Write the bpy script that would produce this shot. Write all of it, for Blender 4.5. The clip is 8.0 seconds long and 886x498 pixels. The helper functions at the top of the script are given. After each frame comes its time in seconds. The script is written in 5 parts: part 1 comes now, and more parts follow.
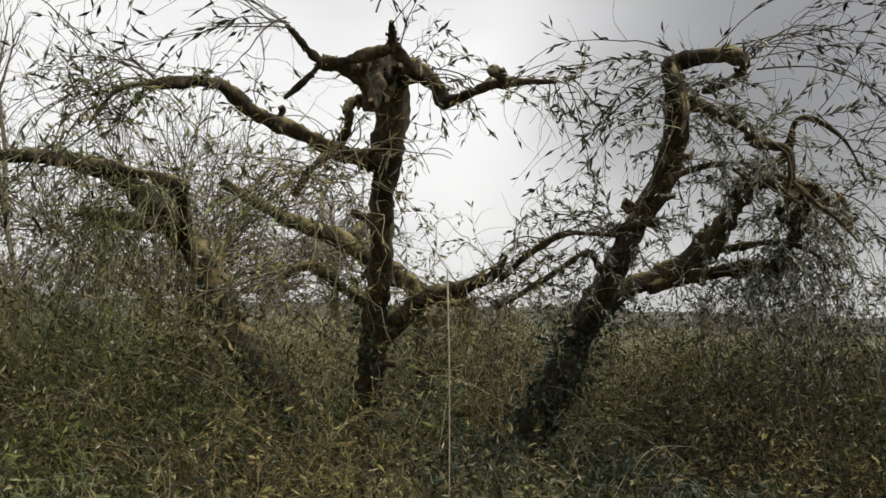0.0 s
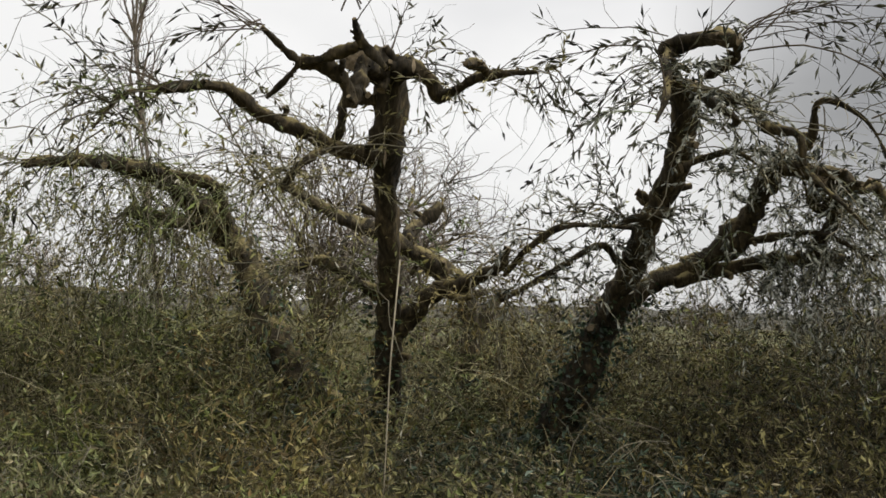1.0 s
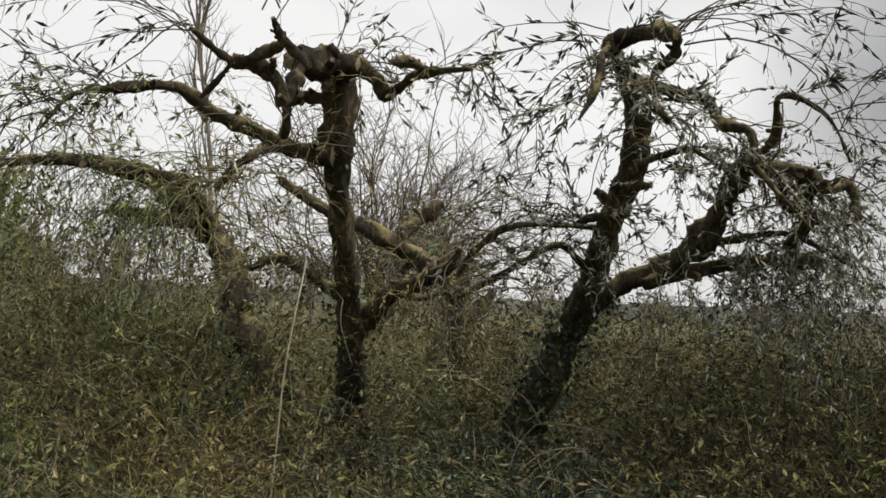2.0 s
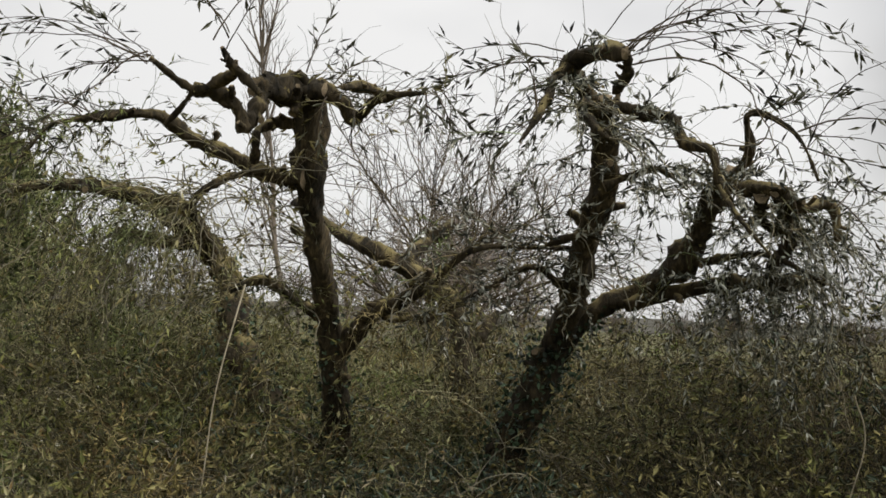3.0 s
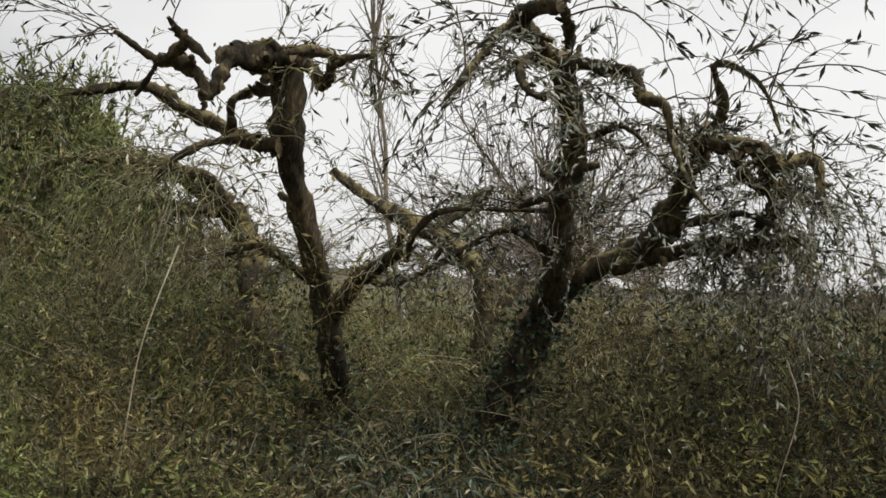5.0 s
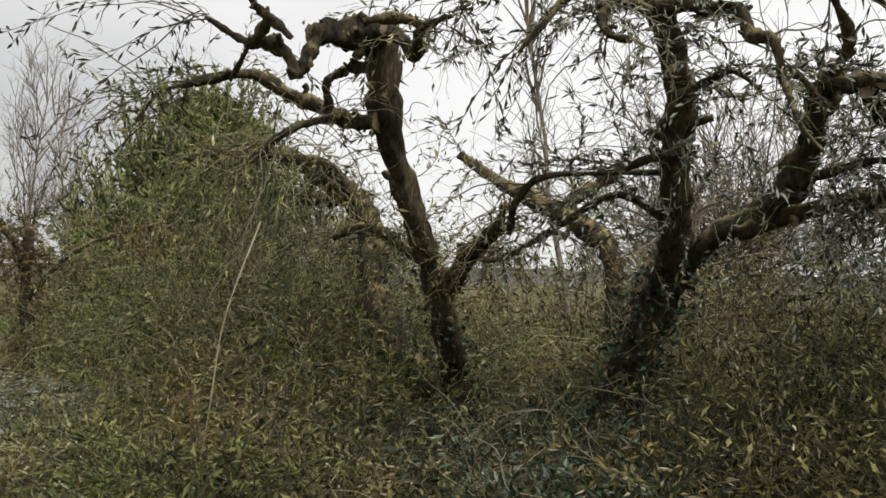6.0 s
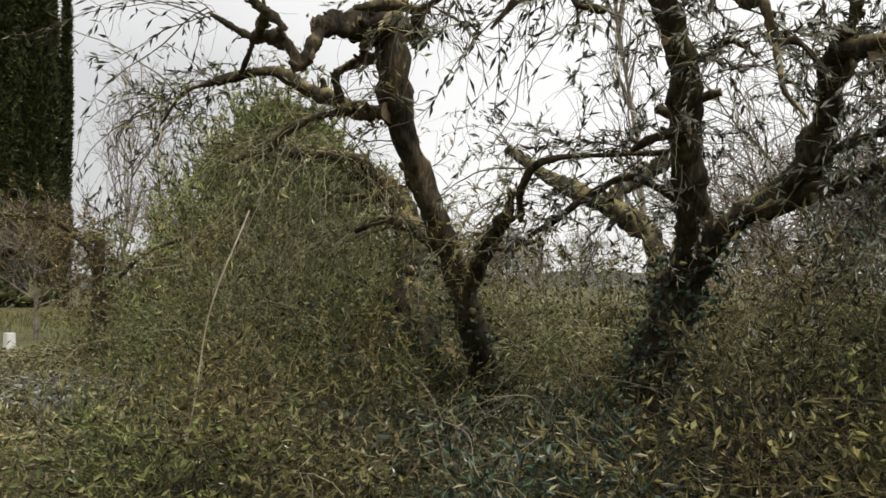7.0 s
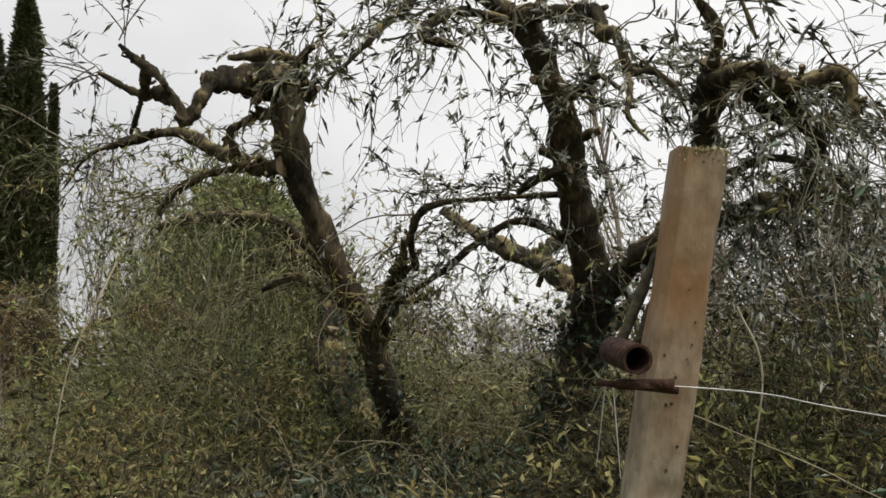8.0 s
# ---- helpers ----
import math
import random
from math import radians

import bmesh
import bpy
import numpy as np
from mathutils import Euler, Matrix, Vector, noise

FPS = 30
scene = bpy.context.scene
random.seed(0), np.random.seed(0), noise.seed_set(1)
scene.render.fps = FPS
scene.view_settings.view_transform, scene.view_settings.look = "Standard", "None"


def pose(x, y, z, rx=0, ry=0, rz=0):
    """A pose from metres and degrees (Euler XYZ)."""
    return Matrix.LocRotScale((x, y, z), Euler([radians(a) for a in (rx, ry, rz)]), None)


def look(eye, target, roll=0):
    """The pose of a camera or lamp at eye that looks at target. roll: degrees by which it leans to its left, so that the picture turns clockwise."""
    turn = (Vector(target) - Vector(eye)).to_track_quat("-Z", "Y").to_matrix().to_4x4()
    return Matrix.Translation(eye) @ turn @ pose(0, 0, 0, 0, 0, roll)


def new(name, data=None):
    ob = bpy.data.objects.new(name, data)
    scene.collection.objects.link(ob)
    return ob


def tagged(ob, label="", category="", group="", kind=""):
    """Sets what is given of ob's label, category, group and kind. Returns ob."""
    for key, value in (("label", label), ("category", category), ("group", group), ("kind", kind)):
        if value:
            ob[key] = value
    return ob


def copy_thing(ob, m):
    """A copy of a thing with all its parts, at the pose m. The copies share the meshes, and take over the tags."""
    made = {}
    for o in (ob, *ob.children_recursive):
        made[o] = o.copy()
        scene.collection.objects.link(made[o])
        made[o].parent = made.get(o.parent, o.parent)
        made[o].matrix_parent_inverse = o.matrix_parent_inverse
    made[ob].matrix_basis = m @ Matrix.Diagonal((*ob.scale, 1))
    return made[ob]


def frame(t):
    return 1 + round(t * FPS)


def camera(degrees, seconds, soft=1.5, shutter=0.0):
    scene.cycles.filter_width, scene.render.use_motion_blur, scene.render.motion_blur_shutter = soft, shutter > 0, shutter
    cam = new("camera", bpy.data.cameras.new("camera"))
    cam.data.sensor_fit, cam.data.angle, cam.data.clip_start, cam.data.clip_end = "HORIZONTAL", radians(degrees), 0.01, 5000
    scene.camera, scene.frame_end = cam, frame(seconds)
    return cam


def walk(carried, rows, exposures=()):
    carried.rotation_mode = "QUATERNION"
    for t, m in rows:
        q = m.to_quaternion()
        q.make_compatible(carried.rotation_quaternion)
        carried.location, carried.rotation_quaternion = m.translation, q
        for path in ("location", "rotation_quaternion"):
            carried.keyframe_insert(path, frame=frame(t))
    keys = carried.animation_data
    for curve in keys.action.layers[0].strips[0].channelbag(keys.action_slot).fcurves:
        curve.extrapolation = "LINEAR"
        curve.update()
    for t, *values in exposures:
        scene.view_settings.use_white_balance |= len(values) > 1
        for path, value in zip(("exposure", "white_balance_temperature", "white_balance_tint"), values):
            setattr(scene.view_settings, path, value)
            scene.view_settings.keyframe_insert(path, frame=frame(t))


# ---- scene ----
cam = camera(52.0, 8.0, soft=1.6)
PATH = [
    (0, (0.508, 0.262, 2.015), (0.627, 2.253, 2.163), 1.8),
    (0.5, (1.156, 0.192, 1.969), (1.101, 2.185, 2.120), 1.8),
    (1, (1.694, 0.217, 1.977), (1.495, 2.202, 2.119), 2.0),
    (1.5, (2.225, 0.376, 2.023), (1.950, 2.353, 2.149), 2.8),
    (2.8, (3.423, 0.528, 2.121), (2.912, 2.457, 2.264), 2.5),
    (3, (3.584, 0.619, 2.146), (3.050, 2.540, 2.299), 2.8),
    (3.5, (4.035, 0.602, 2.158), (3.417, 2.497, 2.313), 2.2),
    (4, (4.246, 0.717, 2.170), (3.614, 2.612, 2.270), 2.3),
    (4.2, (4.317, 0.774, 2.163), (3.679, 2.667, 2.263), 2.3),
    (5.3, (5.047, 1.236, 2.098), (4.149, 3.022, 2.171), 1.9),
    (5.5, (5.125, 1.337, 2.067), (4.177, 3.097, 2.138), 0.7),
    (6, (5.207, 1.684, 1.952), (4.056, 3.318, 2.017), 0.9),
    (6.5, (5.486, 1.985, 1.862), (4.195, 3.511, 1.925), 0.5),
    (7, (5.752, 2.238, 1.820), (4.417, 3.726, 1.898), 0.0),
    (7.2, (5.808, 2.360, 1.770), (4.483, 3.843, 1.978), -1.0),
    (7.5, (5.878, 2.559, 1.732), (4.571, 4.054, 1.974), -0.5),
    (8, (6.237, 2.888, 1.582), (4.918, 4.370, 1.837), -1.8),
]
walk(cam, [(t, look(eye, target, roll)) for t, eye, target, roll in PATH], exposures=[(0.0, 0.12), (1.5, 0.1), (3.5, 0.0), (5.5, 0.12), (6.0, 0.18), (6.5, 0.22), (7.0, 0.25), (7.5, 0.2), (8.0, 0.14)])

# ---- sky and sun: a bright, even overcast ----
SUN_EL, SUN_AZ = radians(58), radians(98)
world = bpy.data.worlds.new("overcast_sky")
scene.world = world
world.use_nodes = True
wn, wl = world.node_tree.nodes, world.node_tree.links
wn.clear()
w_out, w_bg = wn.new("ShaderNodeOutputWorld"), wn.new("ShaderNodeBackground")
w_sky, w_mix, w_ramp = wn.new("ShaderNodeTexSky"), wn.new("ShaderNodeMix"), wn.new("ShaderNodeValToRGB")
w_noise, w_map, w_co = wn.new("ShaderNodeTexNoise"), wn.new("ShaderNodeMapping"), wn.new("ShaderNodeTexCoord")
w_sky.sky_type, w_sky.sun_disc, w_sky.sun_elevation, w_sky.sun_rotation = "NISHITA", False, SUN_EL, SUN_AZ
w_mix.data_type = "RGBA"
w_mix.inputs["Factor"].default_value = 0.93
w_map.inputs["Scale"].default_value = (1.0, 1.0, 2.6)
w_map.inputs["Location"].default_value = (0.35, 0.1, 0.0)
w_noise.inputs["Scale"].default_value, w_noise.inputs["Detail"].default_value = 1.6, 5.0
w_noise.inputs["Roughness"].default_value = 0.45
w_ramp.color_ramp.elements[0].position, w_ramp.color_ramp.elements[0].color = 0.30, (6.3, 6.3, 6.4, 1)
w_ramp.color_ramp.elements[1].position, w_ramp.color_ramp.elements[1].color = 0.58, (9.05, 8.95, 8.8, 1)
w_bg.inputs["Strength"].default_value = 0.1
wl.new(w_co.outputs["Generated"], w_map.inputs["Vector"])
wl.new(w_map.outputs["Vector"], w_noise.inputs["Vector"])
wl.new(w_noise.outputs["Fac"], w_ramp.inputs["Fac"])
w_dot, w_glow, w_mul = wn.new("ShaderNodeVectorMath"), wn.new("ShaderNodeMapRange"), wn.new("ShaderNodeVectorMath")
w_dot.operation, w_mul.operation = "DOT_PRODUCT", "SCALE"
w_dot.inputs[1].default_value = (0.1, 0.5, 0.86)
w_glow.inputs["From Min"].default_value, w_glow.inputs["From Max"].default_value = -0.5, 0.75
w_glow.inputs["To Min"].default_value, w_glow.inputs["To Max"].default_value = 0.72, 1.03
wl.new(w_co.outputs["Generated"], w_dot.inputs[0])
wl.new(w_dot.outputs["Value"], w_glow.inputs["Value"])
wl.new(w_ramp.outputs["Color"], w_mul.inputs[0])
wl.new(w_glow.outputs[0], w_mul.inputs["Scale"])
c_dot, c_add, c_map, c_mul = wn.new("ShaderNodeVectorMath"), wn.new("ShaderNodeMath"), wn.new("ShaderNodeMapRange"), wn.new("ShaderNodeVectorMath")
c_dot.operation, c_mul.operation, c_add.operation = "DOT_PRODUCT", "SCALE", "MULTIPLY_ADD"
c_dot.inputs[1].default_value = (0.46, 0.81, 0.36)
c_add.inputs[1].default_value = 0.12
c_map.interpolation_type = "SMOOTHSTEP"
c_map.inputs["From Min"].default_value, c_map.inputs["From Max"].default_value = 0.985, 1.05
c_map.inputs["To Min"].default_value, c_map.inputs["To Max"].default_value = 1.0, 0.4
wl.new(w_co.outputs["Generated"], c_dot.inputs[0])
wl.new(w_noise.outputs["Fac"], c_add.inputs[0])
wl.new(c_dot.outputs["Value"], c_add.inputs[2])
wl.new(c_add.outputs[0], c_map.inputs["Value"])
wl.new(w_mul.outputs["Vector"], c_mul.inputs[0])
wl.new(c_map.outputs[0], c_mul.inputs["Scale"])
clouded = c_mul
for way, edge, shade in (((-0.85, 0.53, 0.06), 0.965, 0.78), ((0.34, 0.935, 0.1), 0.96, 0.76)):
    d_dot, d_map, d_mul = wn.new("ShaderNodeVectorMath"), wn.new("ShaderNodeMapRange"), wn.new("ShaderNodeVectorMath")
    d_dot.operation, d_mul.operation = "DOT_PRODUCT", "SCALE"
    d_dot.inputs[1].default_value = way
    d_map.interpolation_type = "SMOOTHSTEP"
    d_map.inputs["From Min"].default_value, d_map.inputs["From Max"].default_value = edge, 1.0
    d_map.inputs["To Min"].default_value, d_map.inputs["To Max"].default_value = 1.0, shade
    wl.new(w_co.outputs["Generated"], d_dot.inputs[0])
    wl.new(d_dot.outputs["Value"], d_map.inputs["Value"])
    wl.new(clouded.outputs["Vector"], d_mul.inputs[0])
    wl.new(d_map.outputs[0], d_mul.inputs["Scale"])
    clouded = d_mul
wl.new(w_sky.outputs["Color"], w_mix.inputs["A"])
wl.new(clouded.outputs["Vector"], w_mix.inputs["B"])
wl.new(w_mix.outputs["Result"], w_bg.inputs["Color"])
wl.new(w_bg.outputs["Background"], w_out.inputs["Surface"])

sun = new("sun", bpy.data.lights.new("sun", "SUN"))
sun.data.energy, sun.data.angle, sun.data.color = 2.7, radians(40), (1.0, 0.97, 0.9)
sun.matrix_world = look((10 * math.cos(SUN_EL) * math.sin(SUN_AZ), 10 * math.cos(SUN_EL) * math.cos(SUN_AZ), 10 * math.sin(SUN_EL)), (0, 0, 0))


# ---- materials ----
def material(name, dark, light, scale=8.0, rough=0.85, bump=0.4, island=0.0, moss=None, moss_at=0.55, detail=7.0, stretch=(1, 1, 1), spots=None, metal=0.0, through_light=0.0, tones=(), drift=()):
    """Two-scale noise between two colours, with optional moss on upper sides, patches of a third colour, and variation from piece to piece."""
    m = bpy.data.materials.new(name)
    m.use_nodes = True
    n, l = m.node_tree.nodes, m.node_tree.links
    bsdf = n["Principled BSDF"]
    bsdf.inputs["Roughness"].default_value, bsdf.inputs["Metallic"].default_value = rough, metal
    bsdf.inputs["Specular IOR Level"].default_value = 0.3
    co, mp = n.new("ShaderNodeTexCoord"), n.new("ShaderNodeMapping")
    mp.inputs["Scale"].default_value = stretch
    l.new(co.outputs["Object"], mp.inputs["Vector"])
    fine, broad = n.new("ShaderNodeTexNoise"), n.new("ShaderNodeTexNoise")
    fine.inputs["Scale"].default_value, fine.inputs["Detail"].default_value = scale * 4, detail
    broad.inputs["Scale"].default_value, broad.inputs["Detail"].default_value = scale * 0.6, 4
    for t in (fine, broad):
        l.new(mp.outputs["Vector"], t.inputs["Vector"])
    add = n.new("ShaderNodeMath")
    add.operation = "ADD"
    half = n.new("ShaderNodeMath")
    half.operation, half.inputs[1].default_value = "MULTIPLY", 0.5
    l.new(fine.outputs["Fac"], add.inputs[0])
    l.new(broad.outputs["Fac"], add.inputs[1])
    l.new(add.outputs[0], half.inputs[0])
    fac = half.outputs[0]
    if island:
        geo, scl, sm = n.new("ShaderNodeNewGeometry"), n.new("ShaderNodeMath"), n.new("ShaderNodeMath")
        scl.operation, scl.inputs[1].default_value, scl.inputs[2].default_value = "MULTIPLY_ADD", island, -island / 2
        l.new(geo.outputs["Random Per Island"], scl.inputs[0])
        l.new(fac, sm.inputs[0])
        l.new(scl.outputs[0], sm.inputs[1])
        fac = sm.outputs[0]
    ramp = n.new("ShaderNodeValToRGB")
    ramp.color_ramp.elements[0].position, ramp.color_ramp.elements[0].color = 0.36, (*dark, 1)
    ramp.color_ramp.elements[1].position, ramp.color_ramp.elements[1].color = 0.66, (*light, 1)
    for place, tone in tones:
        ramp.color_ramp.elements.new(place).color = (*tone, 1)
    l.new(fac, ramp.inputs["Fac"])
    colour = ramp.outputs["Color"]
    if moss:
        geo, sep, mx, mr = n.new("ShaderNodeNewGeometry"), n.new("ShaderNodeSeparateXYZ"), n.new("ShaderNodeMix"), n.new("ShaderNodeMapRange")
        ad = n.new("ShaderNodeMath")
        ad.operation, ad.inputs[1].default_value = "MULTIPLY_ADD", 0.3
        l.new(geo.outputs["Normal"], sep.inputs[0])
        l.new(sep.outputs["Z"], ad.inputs[0])
        l.new(broad.outputs["Fac"], ad.inputs[2])
        mr.inputs["From Min"].default_value, mr.inputs["From Max"].default_value = moss_at, moss_at + 0.18
        l.new(ad.outputs[0], mr.inputs["Value"])
        mx.data_type = "RGBA"
        mx.inputs["B"].default_value = (*moss, 1)
        l.new(mr.outputs[0], mx.inputs["Factor"])
        l.new(colour, mx.inputs["A"])
        colour = mx.outputs["Result"]
    if spots:
        tint, size, at = spots
        sp, mr, mx = n.new("ShaderNodeTexNoise"), n.new("ShaderNodeMapRange"), n.new("ShaderNodeMix")
        sp.inputs["Scale"].default_value, sp.inputs["Detail"].default_value = size, 3
        l.new(mp.outputs["Vector"], sp.inputs["Vector"])
        mr.inputs["From Min"].default_value, mr.inputs["From Max"].default_value = at, at + 0.2
        l.new(sp.outputs["Fac"], mr.inputs["Value"])
        mx.data_type = "RGBA"
        mx.inputs["B"].default_value = (*tint, 1)
        l.new(mr.outputs[0], mx.inputs["Factor"])
        l.new(colour, mx.inputs["A"])
        colour = mx.outputs["Result"]
    for k, (tint, size, at, much) in enumerate(drift):
        pos, shift, sp, mr, mx = n.new("ShaderNodeNewGeometry"), n.new("ShaderNodeMapping"), n.new("ShaderNodeTexNoise"), n.new("ShaderNodeMapRange"), n.new("ShaderNodeMix")
        shift.inputs["Location"].default_value = (3.7 * k, 5.1 * k, 1.3)
        sp.inputs["Scale"].default_value, sp.inputs["Detail"].default_value = size, 2
        l.new(pos.outputs["Position"], shift.inputs["Vector"])
        l.new(shift.outputs["Vector"], sp.inputs["Vector"])
        mr.inputs["From Min"].default_value, mr.inputs["From Max"].default_value = at, at + 0.14
        mr.inputs["To Max"].default_value = much
        l.new(sp.outputs["Fac"], mr.inputs["Value"])
        mx.data_type, mx.blend_type = "RGBA", "MULTIPLY"
        mx.inputs["B"].default_value = (*tint, 1)
        l.new(mr.outputs[0], mx.inputs["Factor"])
        l.new(colour, mx.inputs["A"])
        colour = mx.outputs["Result"]
    l.new(colour, bsdf.inputs["Base Color"])
    if bump:
        b = n.new("ShaderNodeBump")
        b.inputs["Strength"].default_value, b.inputs["Distance"].default_value = bump, 0.02
        l.new(fine.outputs["Fac"], b.inputs["Height"])
        l.new(b.outputs["Normal"], bsdf.inputs["Normal"])
    if through_light:
        bsdf.inputs["Transmission Weight"].default_value = 0.0
        tr, ms = n.new("ShaderNodeBsdfTranslucent"), n.new("ShaderNodeMixShader")
        ms.inputs["Fac"].default_value = through_light
        l.new(colour, tr.inputs["Color"])
        l.new(bsdf.outputs["BSDF"], ms.inputs[1])
        l.new(tr.outputs["BSDF"], ms.inputs[2])
        l.new(ms.outputs["Shader"], n["Material Output"].inputs["Surface"])
    return m


# withered brown, dull green and grey stretches of the same growth
DRIFT = (((1.08, 0.95, 0.74), 0.55, 0.48, 0.85), ((0.72, 1.05, 0.7), 0.6, 0.52, 0.85), ((0.5, 0.5, 0.56), 0.9, 0.53, 0.85))
# Moss tint on upper sides; the lit tops of the limbs are in it too.
M_BARK = material("mossy_bark_lit_tops", (0.01, 0.008, 0.005), (0.15, 0.112, 0.06), 7, 0.95, 1.0, moss=(0.2, 0.163, 0.072), moss_at=0.66, stretch=(1, 1, 0.35), tones=((0.47, (0.032, 0.025, 0.014)), (0.56, (0.062, 0.047, 0.026))))
M_FLAKE = material("mossy_bark_flake", (0.012, 0.009, 0.005), (0.2, 0.165, 0.07), 6, 0.95, 0.0, island=0.8, tones=((0.5, (0.04, 0.03, 0.016)), (0.58, (0.09, 0.075, 0.03))))
M_CUT = material("weathered_cut_wood", (0.1, 0.075, 0.045), (0.3, 0.235, 0.15), 14, 0.9, 0.3)
M_TWIG = material("olive_brown_twig", (0.06098, 0.05227, 0.02745), (0.4211, 0.3804, 0.2363), 3, 0.75, 0.0, island=0.5, tones=((0.45, (0.1016, 0.09002, 0.04421)), (0.54, (0.1815, 0.1641, 0.07928)), (0.61, (0.2541, 0.2352, 0.122))), drift=DRIFT)
M_SHOOT = material("dark_young_shoot", (0.03, 0.022, 0.014), (0.10, 0.075, 0.045), 3, 0.7, 0.0, island=0.4)
M_PALE = material("pale_dead_stem", (0.17, 0.14, 0.09), (0.42, 0.37, 0.27), 3, 0.8, 0.0, island=0.5)
M_DEAD = material("grey_green_dead_wood", (0.0744, 0.0651, 0.0434), (0.2356, 0.2108, 0.1488), 5, 0.85, 0.0, island=0.5)
M_LEAF = material("narrow_grey_green_leaf", (0.009, 0.0105, 0.006), (0.16, 0.16, 0.11), 5, 0.45, 0.0, island=0.9, through_light=0.04, tones=((0.42, (0.015, 0.018, 0.009)), (0.5, (0.034, 0.036, 0.016)), (0.6, (0.062, 0.062, 0.031))))
M_BLADE = material("dull_olive_withered_leaf", (0.05123, 0.05123, 0.02511), (0.3416, 0.3297, 0.1794), 2, 0.65, 0.0, island=0.45, through_light=0.2, tones=((0.45, (0.08538, 0.08538, 0.03766)), (0.54, (0.1537, 0.1537, 0.06097)), (0.61, (0.2306, 0.2254, 0.09861))), drift=DRIFT)
M_GOLD = material("olive_brown_leaf", (0.06641, 0.05693, 0.02657), (0.4111, 0.3763, 0.1908), 2, 0.65, 0.0, island=0.45, through_light=0.22, tones=((0.42, (0.1107, 0.09803, 0.04318)), (0.52, (0.2024, 0.1834, 0.07637)), (0.61, (0.2926, 0.2641, 0.1129))), drift=DRIFT)
M_DRY = material("dry_grass_and_bramble", (0.03971, 0.0359, 0.01069), (0.2482, 0.2218, 0.07262), 1.2, 0.9, 0.0, island=0.6)
M_TAWNY = material("tawny_field_grass", (0.05, 0.04, 0.014), (0.26, 0.205, 0.085), 1.2, 0.9, 0.0, island=0.6)
M_FIELDGREEN = material("olive_field_grass", (0.04, 0.045, 0.012), (0.2, 0.2, 0.06), 1.2, 0.85, 0.0, island=0.6)
# Pale leaf undersides; glints on the leaves are put into this colour too.
M_GLINT = material("pale_leaf_with_glint", (0.2, 0.185, 0.14), (0.6, 0.57, 0.47), 3, 0.5, 0.0, island=0.6)
M_GREYGREEN = material("grey_green_narrow_leaf", (0.0378, 0.04185, 0.0324), (0.4455, 0.4523, 0.3915), 3, 0.5, 0.0, island=0.8, through_light=0.15, tones=((0.45, (0.081, 0.0864, 0.06345)), (0.56, (0.1823, 0.1863, 0.1418))))
M_GREYLEAF = material("grey_green_fallen_leaf", (0.06, 0.072, 0.066), (0.33, 0.355, 0.335), 2, 0.6, 0.0, island=0.7)
M_GREENSTEM = material("olive_green_grass", (0.03445, 0.04211, 0.01053), (0.2391, 0.2527, 0.06738), 1.2, 0.85, 0.0, island=0.6)
M_SCRUB = material("dark_brown_scrub_twig", (0.015, 0.01188, 0.006875), (0.125, 0.0975, 0.05), 2, 0.85, 0.0, island=0.6)
M_SCRUBLEAF = material("withered_olive_leaf", (0.02498, 0.02592, 0.009981), (0.1921, 0.1729, 0.06656), 2, 0.8, 0.0, island=0.7, drift=DRIFT)
M_OCHRE = material("ochre_withered_leaf", (0.045, 0.032, 0.011), (0.24, 0.165, 0.065), 1.5, 0.8, 0.0, island=0.7, through_light=0.15)
M_OLIVE = material("fresh_olive_leaf", (0.03194, 0.04046, 0.009372), (0.213, 0.2236, 0.05856), 1.5, 0.65, 0.0, island=0.8, through_light=0.2)
M_FRESH = material("fresh_green_grass", (0.05, 0.08, 0.015), (0.2, 0.28, 0.06), 1.2, 0.8, 0.0, island=0.5)
M_TEAL = material("blue_green_leaf", (0.014, 0.025, 0.016), (0.1, 0.135, 0.09), 1.5, 0.45, 0.0, island=0.8)
M_IVY = material("dark_ivy_leaf", (0.01, 0.02, 0.011), (0.06, 0.095, 0.048), 4, 0.45, 0.0, island=0.6)
M_EVER = material("evergreen_leaf", (0.05674, 0.07753, 0.03215), (0.3593, 0.3915, 0.1608), 3, 0.6, 0.0, island=0.5, through_light=0.18)
M_CYP = material("cypress_foliage", (0.01786, 0.02232, 0.007812), (0.09486, 0.106, 0.03794), 3, 0.8, 0.0, island=0.5)
# Branch grey made paler for distance: the haze is put into the colour.
M_BARE = material("haze_greyed_bare_branch", (0.084, 0.07, 0.0588), (0.28, 0.231, 0.182), 1.5, 0.85, 0.0, island=0.4)
M_LITTER = material("fallen_leaf", (0.03168, 0.02442, 0.01247), (0.3564, 0.3062, 0.1871), 2, 0.8, 0.0, island=0.8)
M_GOLDLEAF = material("golden_fallen_leaf", (0.07, 0.045, 0.01), (0.36, 0.23, 0.04), 3, 0.7, 0.0, island=0.7)
M_YELLOW = material("yellow_leaf", (0.16, 0.11, 0.02), (0.42, 0.30, 0.04), 3, 0.7, 0.0, island=0.5, through_light=0.2)
M_SOIL = material("meadow_ground", (0.042, 0.038, 0.013), (0.14, 0.122, 0.046), 0.9, 0.95, 0.8, spots=((0.085, 0.1, 0.03), 0.09, 0.47))
M_HILL = material("far_woodland", (0.07, 0.07, 0.06), (0.13, 0.12, 0.10), 0.02, 1.0, 0.0)
